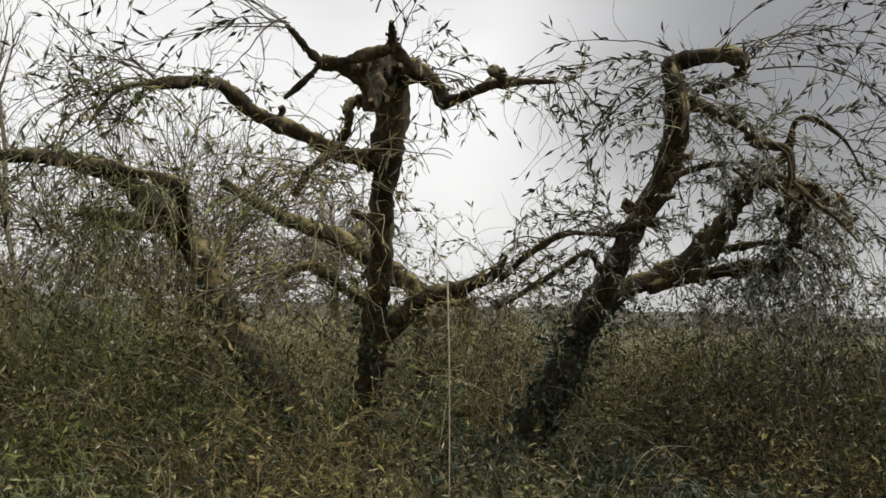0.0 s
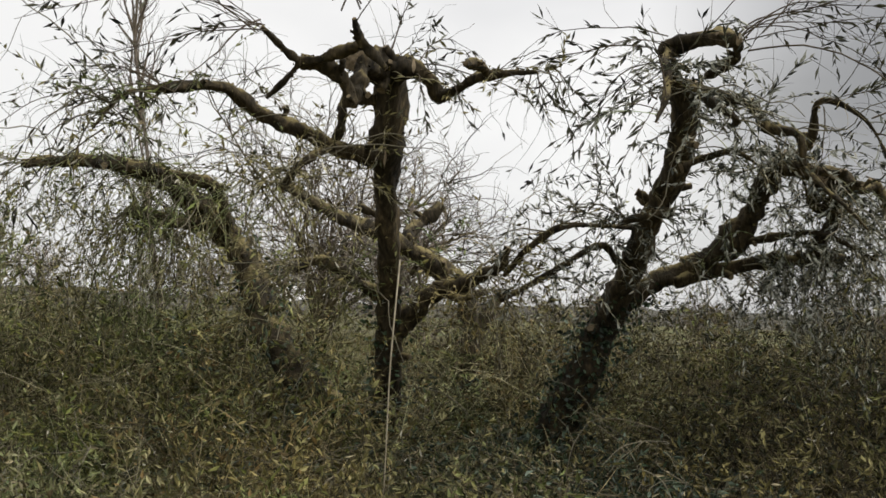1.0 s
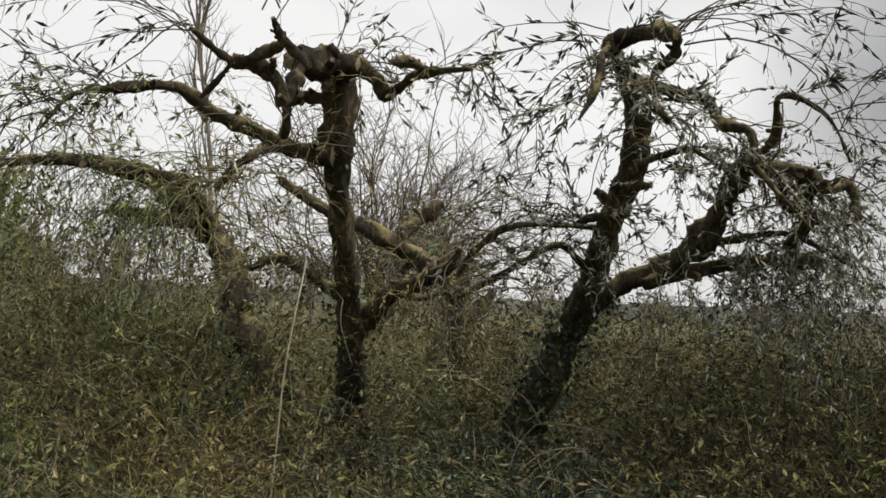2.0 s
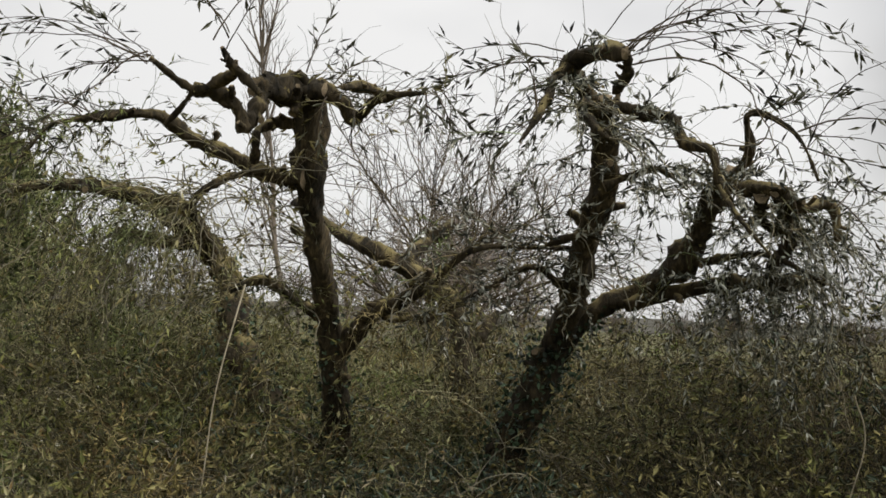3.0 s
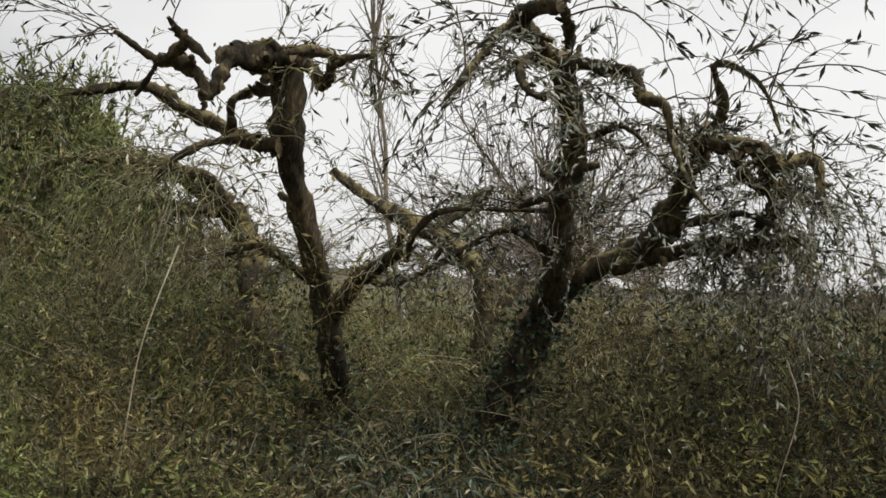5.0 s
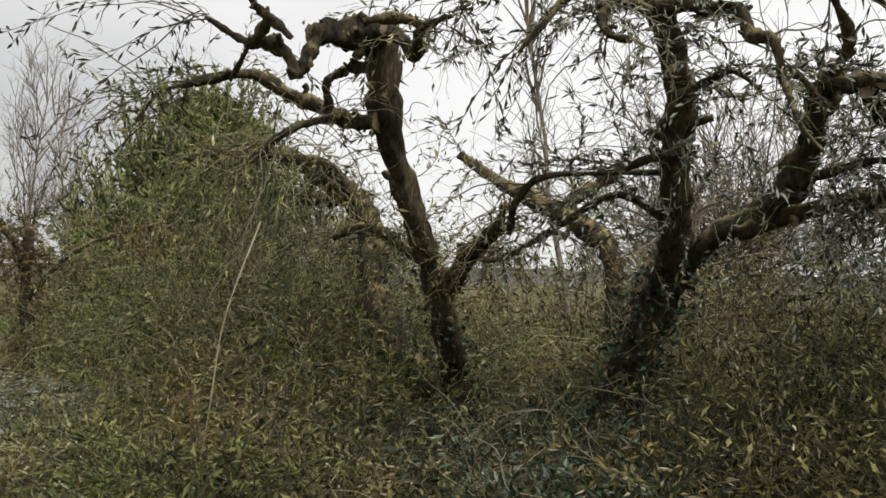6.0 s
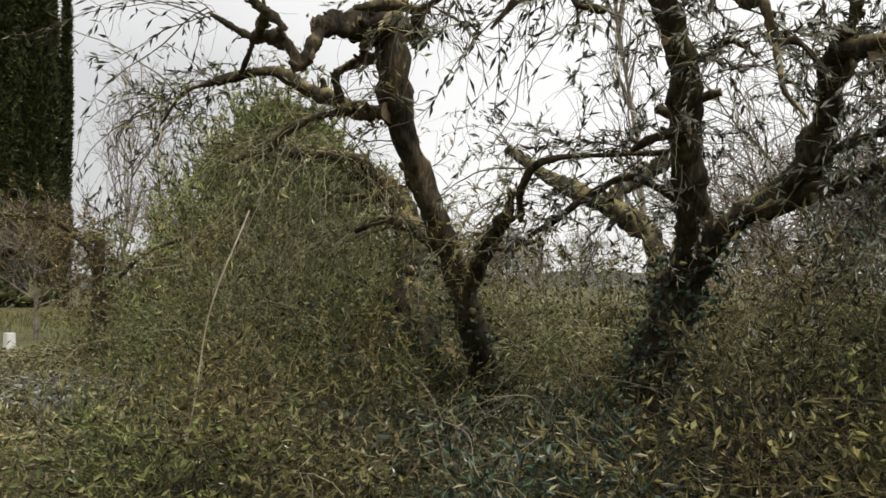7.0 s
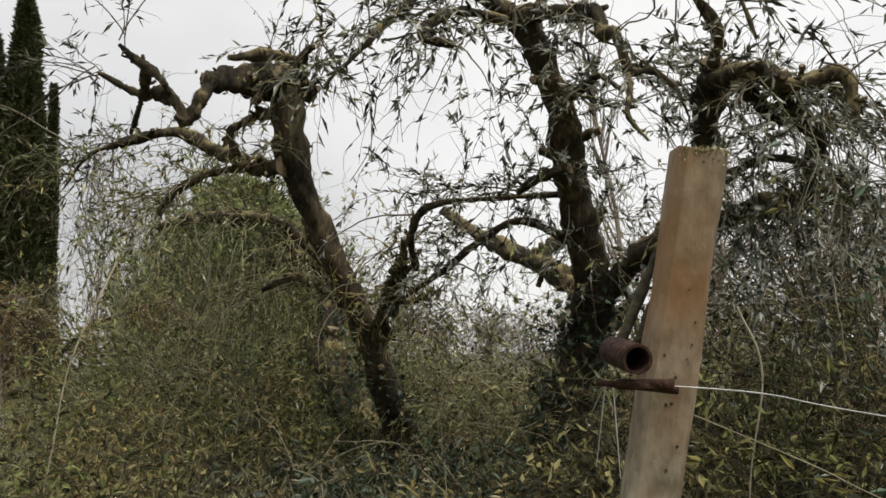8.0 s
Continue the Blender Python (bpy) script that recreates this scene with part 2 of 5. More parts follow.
M_CONC = material("lichened_concrete", (0.13, 0.11, 0.075), (0.36, 0.315, 0.235), 8, 0.95, 0.4, spots=((0.21, 0.115, 0.05), 3.4, 0.46), stretch=(1, 1, 0.5), tones=((0.46, (0.17, 0.145, 0.1)), (0.53, (0.245, 0.21, 0.15))))
M_LICHEN = material("yellow_lichen", (0.22, 0.19, 0.10), (0.45, 0.40, 0.24), 20, 0.95, 0.0, island=0.6)
M_PIT = material("dark_pit", (0.03, 0.025, 0.02), (0.07, 0.06, 0.045), 20, 0.95, 0.0)
M_RUST = material("rusty_iron", (0.014, 0.007, 0.005), (0.07, 0.03, 0.018), 16, 0.85, 0.6, metal=0.2)
M_WIRE = material("galvanised_wire", (0.35, 0.35, 0.34), (0.6, 0.6, 0.58), 20, 0.4, 0.0, metal=0.7)
M_STAKE = material("dark_stake_wood", (0.018, 0.016, 0.012), (0.08, 0.07, 0.045), 12, 0.95, 0.5, moss=(0.10, 0.10, 0.04), moss_at=0.6)
M_WHITE = material("white_painted_metal", (0.55, 0.55, 0.52), (0.75, 0.75, 0.72), 6, 0.7, 0.1)

rng = np.random.default_rng(7)


# ---- mesh helpers ----
def part(name, data, mat, parent=None, label=""):
    """One mesh object from a bmesh or a mesh, under a thing."""
    if isinstance(data, bmesh.types.BMesh):
        me = bpy.data.meshes.new(name)
        data.to_mesh(me)
        data.free()
    else:
        me = data
    if mat and not me.materials:
        me.materials.append(mat)
        if mat is M_BARK:
            me.materials.append(M_CUT)
    ob = new(name, me)
    ob.parent = parent
    return tagged(ob, label)


def thing(name, place, label, category, group="", kind=""):
    ob = new(name)
    ob.location, ob.empty_display_size = place, 0.2
    ob.matrix_world = Matrix.Translation(place)
    return tagged(ob, label, category, group, kind)


def raw_mesh(name, verts, faces, smooth=False):
    """A mesh from arrays; faces: (n, k)."""
    me = bpy.data.meshes.new(name)
    verts, faces = np.asarray(verts, np.float32).reshape(-1, 3), np.asarray(faces, np.int32)
    k = faces.shape[1]
    me.vertices.add(len(verts))
    me.vertices.foreach_set("co", verts.ravel())
    me.loops.add(faces.size)
    me.loops.foreach_set("vertex_index", faces.ravel())
    me.polygons.add(len(faces))
    me.polygons.foreach_set("loop_start", np.arange(0, faces.size, k, dtype=np.int32))
    me.polygons.foreach_set("use_smooth", np.full(len(faces), smooth))
    me.update(calc_edges=True)
    me.validate()
    return me


def smooth_line(pts, n):
    """Catmull-Rom through the points, n pieces to a span."""
    p = np.array(pts, float)
    p = np.vstack([2 * p[0] - p[1], p, 2 * p[-1] - p[-2]])
    out = []
    for i in range(1, len(p) - 2):
        for t in np.linspace(0, 1, n, endpoint=False):
            a, b, c, d = p[i - 1 : i + 3]
            out.append(0.5 * (2 * b + (c - a) * t + (2 * a - 5 * b + 4 * c - d) * t**2 + (3 * b - a - 3 * c + d) * t**3))
    return np.array(out + [p[-2]])


def limb_mesh(name, pts, r0, r1, seed=0, lump=0.42, sides=14, ragged=True, n=10, base=(0, 0, 0)):
    """A gnarled limb: a bent tube with bulges, burrs and a broken end."""
    line = smooth_line(pts, n) - np.array(base)
    k = len(line)
    tan = np.gradient(line, axis=0)
    tan /= np.linalg.norm(tan, axis=1)[:, None] + 1e-9
    side = Vector(tan[0]).orthogonal().normalized()
    verts, local = [], np.random.default_rng(seed)
    phase = local.uniform(0, 9)
    wave = 0.05 if isinstance(r0, tuple) else 0.17
    radii = np.interp(np.linspace(0, 1, k), np.linspace(0, 1, len(r0)), r0) if isinstance(r0, tuple) else r0 + (r1 - r0) * np.linspace(0, 1, k) ** 0.8
    r1 = radii[-1]
    for i in range(k):
        t = Vector(tan[i])
        side = (side - t * side.dot(t)).normalized()
        up = t.cross(side)
        s = i / (k - 1)
        r = radii[i] * (1 + wave * math.sin(phase + 13 * s + 2 * math.sin(5 * s + phase)))
        for j in range(sides):
            a = 2 * math.pi * j / sides
            d = side * math.cos(a) + up * math.sin(a)
            q = Vector(line[i]) + d * r
            w = 1.5 * noise.noise(q * 7.5 + Vector((seed * 3.1, 0, 0))) + 0.9 * noise.noise(q * 19 + Vector((0, seed * 1.7, 0))) + 0.5 * noise.noise(q * 42)
            ridge = 0.09 * math.sin(a * 4 + seed + 5 * s + 3 * noise.noise(q * 3))
            verts.append(q + d * r * (lump * w + ridge))
    faces = []
    for i in range(k - 1):
        for j in range(sides):
            a, b = i * sides + j, i * sides + (j + 1) % sides
            faces.append((a, b, b + sides, a + sides))
    bm = bmesh.new()
    bv = [bm.verts.new(v) for v in verts]
    for f in faces:
        bm.faces.new([bv[i] for i in f]).smooth = True
    for ring, at, way in ((bv[:sides][::-1], line[0], -tan[0]), (bv[-sides:], line[-1], tan[-1])):
        mid = bm.verts.new(Vector(at) + Vector(way) * r1 * (0.3 if ragged else 0.05))
        for j in range(sides):
            cap = bm.faces.new((ring[j], ring[(j + 1) % sides], mid))
            cap.smooth, cap.material_index = False, 1
    return bm


def tubes(name, paths, r0, r1, sides=3):
    """Thin tapering tubes along paths (n, k, 3), as one mesh."""
    paths = np.asarray(paths, float)
    n, k, _ = paths.shape
    tan = np.gradient(paths, axis=1)
    tan /= np.linalg.norm(tan, axis=2, keepdims=True) + 1e-9
    ref = np.where(np.abs(tan[:, :1, 2:3]) > 0.8, np.array([1.0, 0.3, 0.1]), np.array([0.1, 0.2, 1.0]))
    u = np.cross(tan, np.broadcast_to(ref, tan.shape))
    u /= np.linalg.norm(u, axis=2, keepdims=True) + 1e-9
    v = np.cross(tan, u)
    s = np.linspace(0, 1, k)[None, :, None]
    r = np.asarray(r0, float).reshape(-1, 1, 1) * (1 - s) + np.asarray(r1, float).reshape(-1, 1, 1) * s
    ang = 2 * np.pi * np.arange(sides) / sides
    ring = paths[:, :, None] + r[..., None] * (np.cos(ang)[:, None] * u[:, :, None] + np.sin(ang)[:, None] * v[:, :, None])
    i, a, b = np.meshgrid(np.arange(n), np.arange(k - 1), np.arange(sides), indexing="ij")
    at = lambda aa, bb: ((i * k + aa) * sides + bb % sides).ravel()
    return raw_mesh(name, ring, np.stack([at(a, b), at(a, b + 1), at(a + 1, b + 1), at(a + 1, b)], 1), True)


def droop(p0, d0, length, k, sag, wob, gen, floor=None, hang=0.0):
    """Paths that start at p0 towards d0 and bend down under their weight."""
    p, d = np.array(p0, float), np.array(d0, float)
    d /= np.linalg.norm(d, axis=1, keepdims=True) + 1e-9
    step = (np.asarray(length, float) / (k - 1)).reshape(-1, 1)
    sag = np.broadcast_to(np.asarray(sag, float).reshape(-1, 1), (len(p), 1))
    out = [p.copy()]
    for _ in range(k - 1):
        d = d + np.array([0, 0, -1.0]) * sag * step + gen.normal(0, wob, d.shape) * np.sqrt(step)
        d /= np.linalg.norm(d, axis=1, keepdims=True) + 1e-9
        p = p + d * step
        if floor is not None:
            p[:, 2] = np.maximum(p[:, 2], floor + 0.02 + 0.05 * gen.random(len(p)))
        out.append(p.copy())
    return np.stack(out, 1)


LEAF = np.array([(0, 0, 0), (0.42, 0.5, 0.05), (0.42, 0, -0.05), (0.42, -0.5, 0.05), (1, 0, -0.06)])
LEAF_FACES = np.array([(0, 2, 1), (0, 3, 2), (1, 2, 4), (2, 3, 4)])


def leaves(name, at, way, length, width, gen):
    """Folded pointed leaves at places, pointing their ways, as one mesh."""
    n = len(at)
    way = way / (np.linalg.norm(way, axis=1, keepdims=True) + 1e-9)
    side = np.cross(way, gen.normal(size=(n, 3)))
    side /= np.linalg.norm(side, axis=1, keepdims=True) + 1e-9
    up = np.cross(way, side)
    ln, wd = np.asarray(length).reshape(-1, 1, 1), np.asarray(width).reshape(-1, 1, 1)
    v = at[:, None] + ln * LEAF[None, :, :1] * way[:, None] + wd * LEAF[None, :, 1:2] * side[:, None] + ln * LEAF[None, :, 2:] * up[:, None]
    return raw_mesh(name, v, (LEAF_FACES[None] + 5 * np.arange(n)[:, None, None]).reshape(-1, 3))


def along(paths, count, gen, start=0.15):
    """Random places and ways along paths."""
    n, k, _ = paths.shape
    i, s = gen.integers(0, n, count), start + (1 - start) * gen.random(count)
    x = s * (k - 1)
    a = np.minimum(x.astype(int), k - 2)
    f = (x - a)[:, None]
    return paths[i, a] * (1 - f) + paths[i, a + 1] * f, paths[i, a + 1] - paths[i, a]


def ground_z(x, y):
    x, y = np.asarray(x, float), np.asarray(y, float)
    near = np.exp(-((x - 2) ** 2 + (y - 6) ** 2) / 600)
    return 0.22 + near * (0.10 - 0.05 * np.clip(x - 3, 0, 6) + 0.06 * np.sin(x * 0.9) * np.cos(y * 0.7))


# ---- ground and distance ----
def build_ground():
    axis = np.concatenate([-np.geomspace(2500, 14, 34), np.linspace(-13, 13, 66), np.geomspace(14, 2500, 34)])
    gx, gy = np.meshgrid(axis + 1.0, axis + 7.0, indexing="ij")
    gz = ground_z(gx, gy) + 0.03 * rng.random(gx.shape)
    n = len(axis)
    i, j = np.meshgrid(np.arange(n - 1), np.arange(n - 1), indexing="ij")
    f = np.stack([(i * n + j), (i + 1) * n + j, (i + 1) * n + j + 1, i * n + j + 1], -1).reshape(-1, 4)
    ob = part("ground", raw_mesh("ground", np.stack([gx, gy, gz], -1), f, True), M_SOIL)
    tagged(ob, "rough winter meadow with brown grass and green patches", "ground", kind="structure")


def build_ridge():
    """A low wooded rise that closes the view all round."""
    a = np.linspace(0, 2 * math.pi, 361)[:-1]
    rows = []
    for r, h in ((330, -2), (345, 0.5), (350, 1.0), (520, 0.6), (540, -3)):
        top = np.array([6.0 + 4 * noise.noise(Vector((math.cos(t) * 3, math.sin(t) * 3, 0))) + 1.8 * noise.noise(Vector((math.cos(t) * 45, math.sin(t) * 45, 1))) for t in a])
        rows.append(np.stack([r * np.cos(a), r * np.sin(a), np.where(h > 0, h * top, h)], 1))
    n, k = len(a), len(rows)
    f = [(i * n + j, i * n + (j + 1) % n, (i + 1) * n + (j + 1) % n, (i + 1) * n + j) for i in range(k - 1) for j in range(n)]
    ob = part("backdrop", raw_mesh("backdrop", np.concatenate(rows), f, True), M_HILL)
    tagged(ob, "low hazy wooded rise along the horizon", "distant woodland", kind="structure")


build_ground()
build_ridge()


# ---- old pollarded weeping trees ----
def hanging(limbs, spec, gen, centre):
    """Weeping twigs from the limbs: spec rows of limb, count, least and most length, lift, sag."""
    sets = []
    for limb, count, lo, hi, lift, sag in spec:
        line = smooth_line(limbs[limb][1], 6)
        lo_part = 0.52 if limbs[limb][0] == "low_limb" else 0.0
        i = np.clip((len(line) - 1) * (lo_part + (1 - lo_part) * gen.random(count) ** 0.7), 0, len(line) - 1.01)
        a = i.astype(int)
        p = line[a] + (line[a + 1] - line[a]) * (i - a)[:, None]
        out = p - np.array(centre)
        out[:, 2] = 0
        out /= np.linalg.norm(out, axis=1, keepdims=True) + 1e-6
        th = gen.uniform(0, 2 * math.pi, count)
        d = 0.55 * out + 0.9 * np.stack([np.cos(th), np.sin(th), np.zeros(count)], 1)
        d[:, 2] = lift * gen.uniform(-0.3, 1.7, count)
        ln = gen.uniform(lo, hi, count)
        sets.append(droop(p, d, ln * 0.85, 16, sag * gen.uniform(0.3, 2.0, count), gen.choice([0.5, 0.9, 1.3], (count, 1)), gen, 0.3))
    return np.concatenate(sets)


def side_twigs(paths, count, gen, lo=0.15, hi=0.5, sag=1.2):
    p, w = along(paths, count, gen, 0.1)
    w = w / (np.linalg.norm(w, axis=1, keepdims=True) + 1e-9)
    return droop(p, w + gen.normal(0, 0.75, w.shape), gen.uniform(lo, hi, count), 7, sag, 0.95, gen, 0.3)


def weeping_tree(label, base, limbs, hang, shoots, leaf_count, seed, ivy=(), leafage=None, dead_share=8, leaf_size=1.0):
    gen = np.random.default_rng(seed)
    tree = thing("weeping_tree", base, label, "tree", "old weeping trees")
    b = np.array(base)
    wood = []
    swell = {"branch": 0.88, "limb": 0.85, "cut_head": 0.85, "hooked_head": 0.85, "second_head": 0.9}
    limbs = [(a, p, r0 if isinstance(r0, tuple) else r0 * swell.get(a, 0.85), r1 * swell.get(a, 0.85)) for a, p, r0, r1 in limbs]
    for i, (name, pts, r0, r1) in enumerate(limbs):
        wood.append(part(name, limb_mesh(name, pts, r0, r1, seed * 10 + i, 0.2 if name == "trunk" else 0.34, 18 if name == "trunk" else 14, base=base), M_BARK, tree))
        limb = wood[-1]
        # spurs and cut stubs
        line = smooth_line(pts, 6)
        for k in range(max(2, len(pts) - 1)):
            j = int(gen.integers(2, len(line) - 1))
            r = float(np.mean(r0)) if isinstance(r0, tuple) else r0 + (r1 - r0) * j / len(line)
            d = gen.normal(0, 1, 3) * (1, 1, 0.6) + (0, 0, 0.35)
            d /= np.linalg.norm(d)
            s = line[j] + d * r * 0.5
            ln = r * gen.uniform(0.8, 1.6) + 0.03
            thick = 0.5 if name == "trunk" else 1.0
            stub = limb_mesh("stub", [s, s + d * ln * 0.5 + gen.normal(0, 0.01, 3), s + d * ln], r * thick * gen.uniform(0.4, 0.65), r * thick * gen.uniform(0.2, 0.5), seed + 31 * i + k, 0.3, 8, False, 3, base)
            part("stub", stub, M_BARK, limb)
    q, d, ln = [], [], []
    for name, pts, r0, r1 in limbs:
        line = smooth_line(pts, 10)
        n = int(90 * np.linalg.norm(np.diff(line, axis=0), axis=1).sum()) + 25
        i = gen.integers(0, len(line), n)
        out = gen.normal(0, 1, (n, 3)) + (0, 0, 0.5)
        out /= np.linalg.norm(out, axis=1, keepdims=True)
        r = np.interp(i / len(line), np.linspace(0, 1, len(r0)), r0)[:, None] if isinstance(r0, tuple) else (r0 + (r1 - r0) * i / len(line))[:, None]
        q.append(line[i] + out * r * 0.93 + gen.normal(0, 0.004, (n, 3)))
        way = gen.normal(0, 1, (n, 3))
        way -= out * ((way * out).sum(1, keepdims=True) - 0.25)
        d.append(way)
        ln.append(gen.uniform(0.015, 0.06, n) * (0.3 + 5 * r[:, 0]))
    q, d, ln = np.concatenate(q), np.concatenate(d), np.concatenate(ln)
    part("bark_crust", leaves("bark_crust", q - b, d, ln, ln * 0.7, gen), M_FLAKE, tree, "loose mossy bark flakes")["kind"] = "stuff"
    paths = hanging(limbs, hang, gen, base)
    fine = side_twigs(paths, len(paths) * 3, gen, 0.12, 0.42)
    dead = hanging(limbs, [(h[0], max(1, h[1] // dead_share), h[2] * 1.1, h[3] * 1.1, h[4], h[5]) for h in hang], gen, base)
    for line in dead:
        part("dead_twig", tubes("dead_twig", line[None] - b, [gen.uniform(0.004, 0.0085)], [0.003], 4), M_DEAD, tree, "long pale dead hanging twig")
    n = len(paths)
    part("twig_curtain", tubes("twig_curtain", paths - b, gen.uniform(0.003, 0.0055, n), np.full(n, 0.0012)), M_TWIG, tree, "tangle of thin hanging olive-brown twigs")["kind"] = "stuff"
    part("brushwood", tubes("brushwood", fine - b, np.full(len(fine), 0.0022), np.full(len(fine), 0.001)), M_TWIG, tree)["kind"] = "stuff"
    p, w = along(paths, leaf_count, gen, 0.2)
    w = w / (np.linalg.norm(w, axis=1, keepdims=True) + 1e-9) + gen.normal(0, 0.55, w.shape)
    m = leaves("foliage", p - b, w, leaf_size * gen.uniform(0.04, 0.1, leaf_count), leaf_size * gen.uniform(0.013, 0.026, leaf_count), gen)
    part("foliage", m, leafage or M_BLADE, tree, "sparse narrow olive and brown leaves")["kind"] = "stuff"
    p, w = along(paths, leaf_count // 12, gen, 0.35)
    w = w / (np.linalg.norm(w, axis=1, keepdims=True) + 1e-9) + gen.normal(0, 0.6, w.shape)
    part("pale_foliage", leaves("pale_foliage", p - b, w, gen.uniform(0.035, 0.08, len(p)), gen.uniform(0.01, 0.018, len(p)), gen), M_GLINT, tree, "few pale turned leaves")["kind"] = "stuff"
    # arching shoots against the sky
    ups = []
    for start, way, count, lo, hi, sag, spread in shoots:
        d = np.array(way, float)[None] + gen.normal(0, spread, (count, 3))
        ups.append(droop(np.array(start)[None] + gen.normal(0, 0.05, (count, 3)), d, gen.uniform(lo, hi, count), 16, sag * gen.uniform(0.5, 1.5, count), 0.3, gen, 0.4))
    ups = np.concatenate(ups)
    for line in ups:
        part("shoot", tubes("shoot", line[None] - b, [gen.uniform(0.004, 0.008)], [0.0015], 4), M_SHOOT, tree, "thin arching dark shoot")
    thin = side_twigs(ups, len(ups) * 5, gen, 0.15, 0.6, 0.5)
    part("shoot_spray", tubes("shoot_spray", thin - b, np.full(len(thin), 0.0026), np.full(len(thin), 0.0012)), M_SHOOT, tree)["kind"] = "stuff"
    both = [along(ups, len(ups) * 8, gen, 0.25), along(thin, int(len(thin) * 1.3), gen, 0.3)]
    p, w = np.concatenate([x[0] for x in both]), np.concatenate([x[1] for x in both])
    w = w / (np.linalg.norm(w, axis=1, keepdims=True) + 1e-9) + gen.normal(0, 0.5, w.shape)
    kept = min(260, len(p))
    forms = [leaves("leaf", np.zeros((1, 3)), np.array([[1.0, 0, 0]]), [gen.uniform(0.08, 0.14)], [gen.uniform(0.018, 0.028)], gen) for _ in range(6)]
    for f in forms:
        f.materials.append(M_LEAF)
    for i in range(kept):
        ob = new("leaf", forms[i % 6])
        ob.parent = tree
        ob.matrix_basis = Matrix.Translation(p[i] - b) @ Vector(w[i]).to_track_quat("X", "Z").to_matrix().to_4x4() @ Matrix.Rotation(gen.uniform(0, 6.28), 4, "X")
    if len(p) > kept:
        r = len(p) - kept
        part("spray_foliage", leaves("spray_foliage", p[kept:] - b, w[kept:], gen.uniform(0.07, 0.135, r), gen.uniform(0.016, 0.027, r), gen), M_LEAF, tree)["kind"] = "stuff"
    for limb, s0, s1, count, reach in ivy:
        line = smooth_line(limbs[limb][1], 8)
        s = gen.uniform(s0, s1, count) * (len(line) - 1)
        q = line[s.astype(int)] + gen.normal(0, reach, (count, 3))
        part("ivy", leaves("ivy", q - b, gen.normal(0, 1, (count, 3)) + (0, -0.3, -0.4), gen.uniform(0.04, 0.08, count), gen.uniform(0.03, 0.055, count), gen), M_IVY, wood[limb], "dark green ivy")["kind"] = "stuff"
    return tree


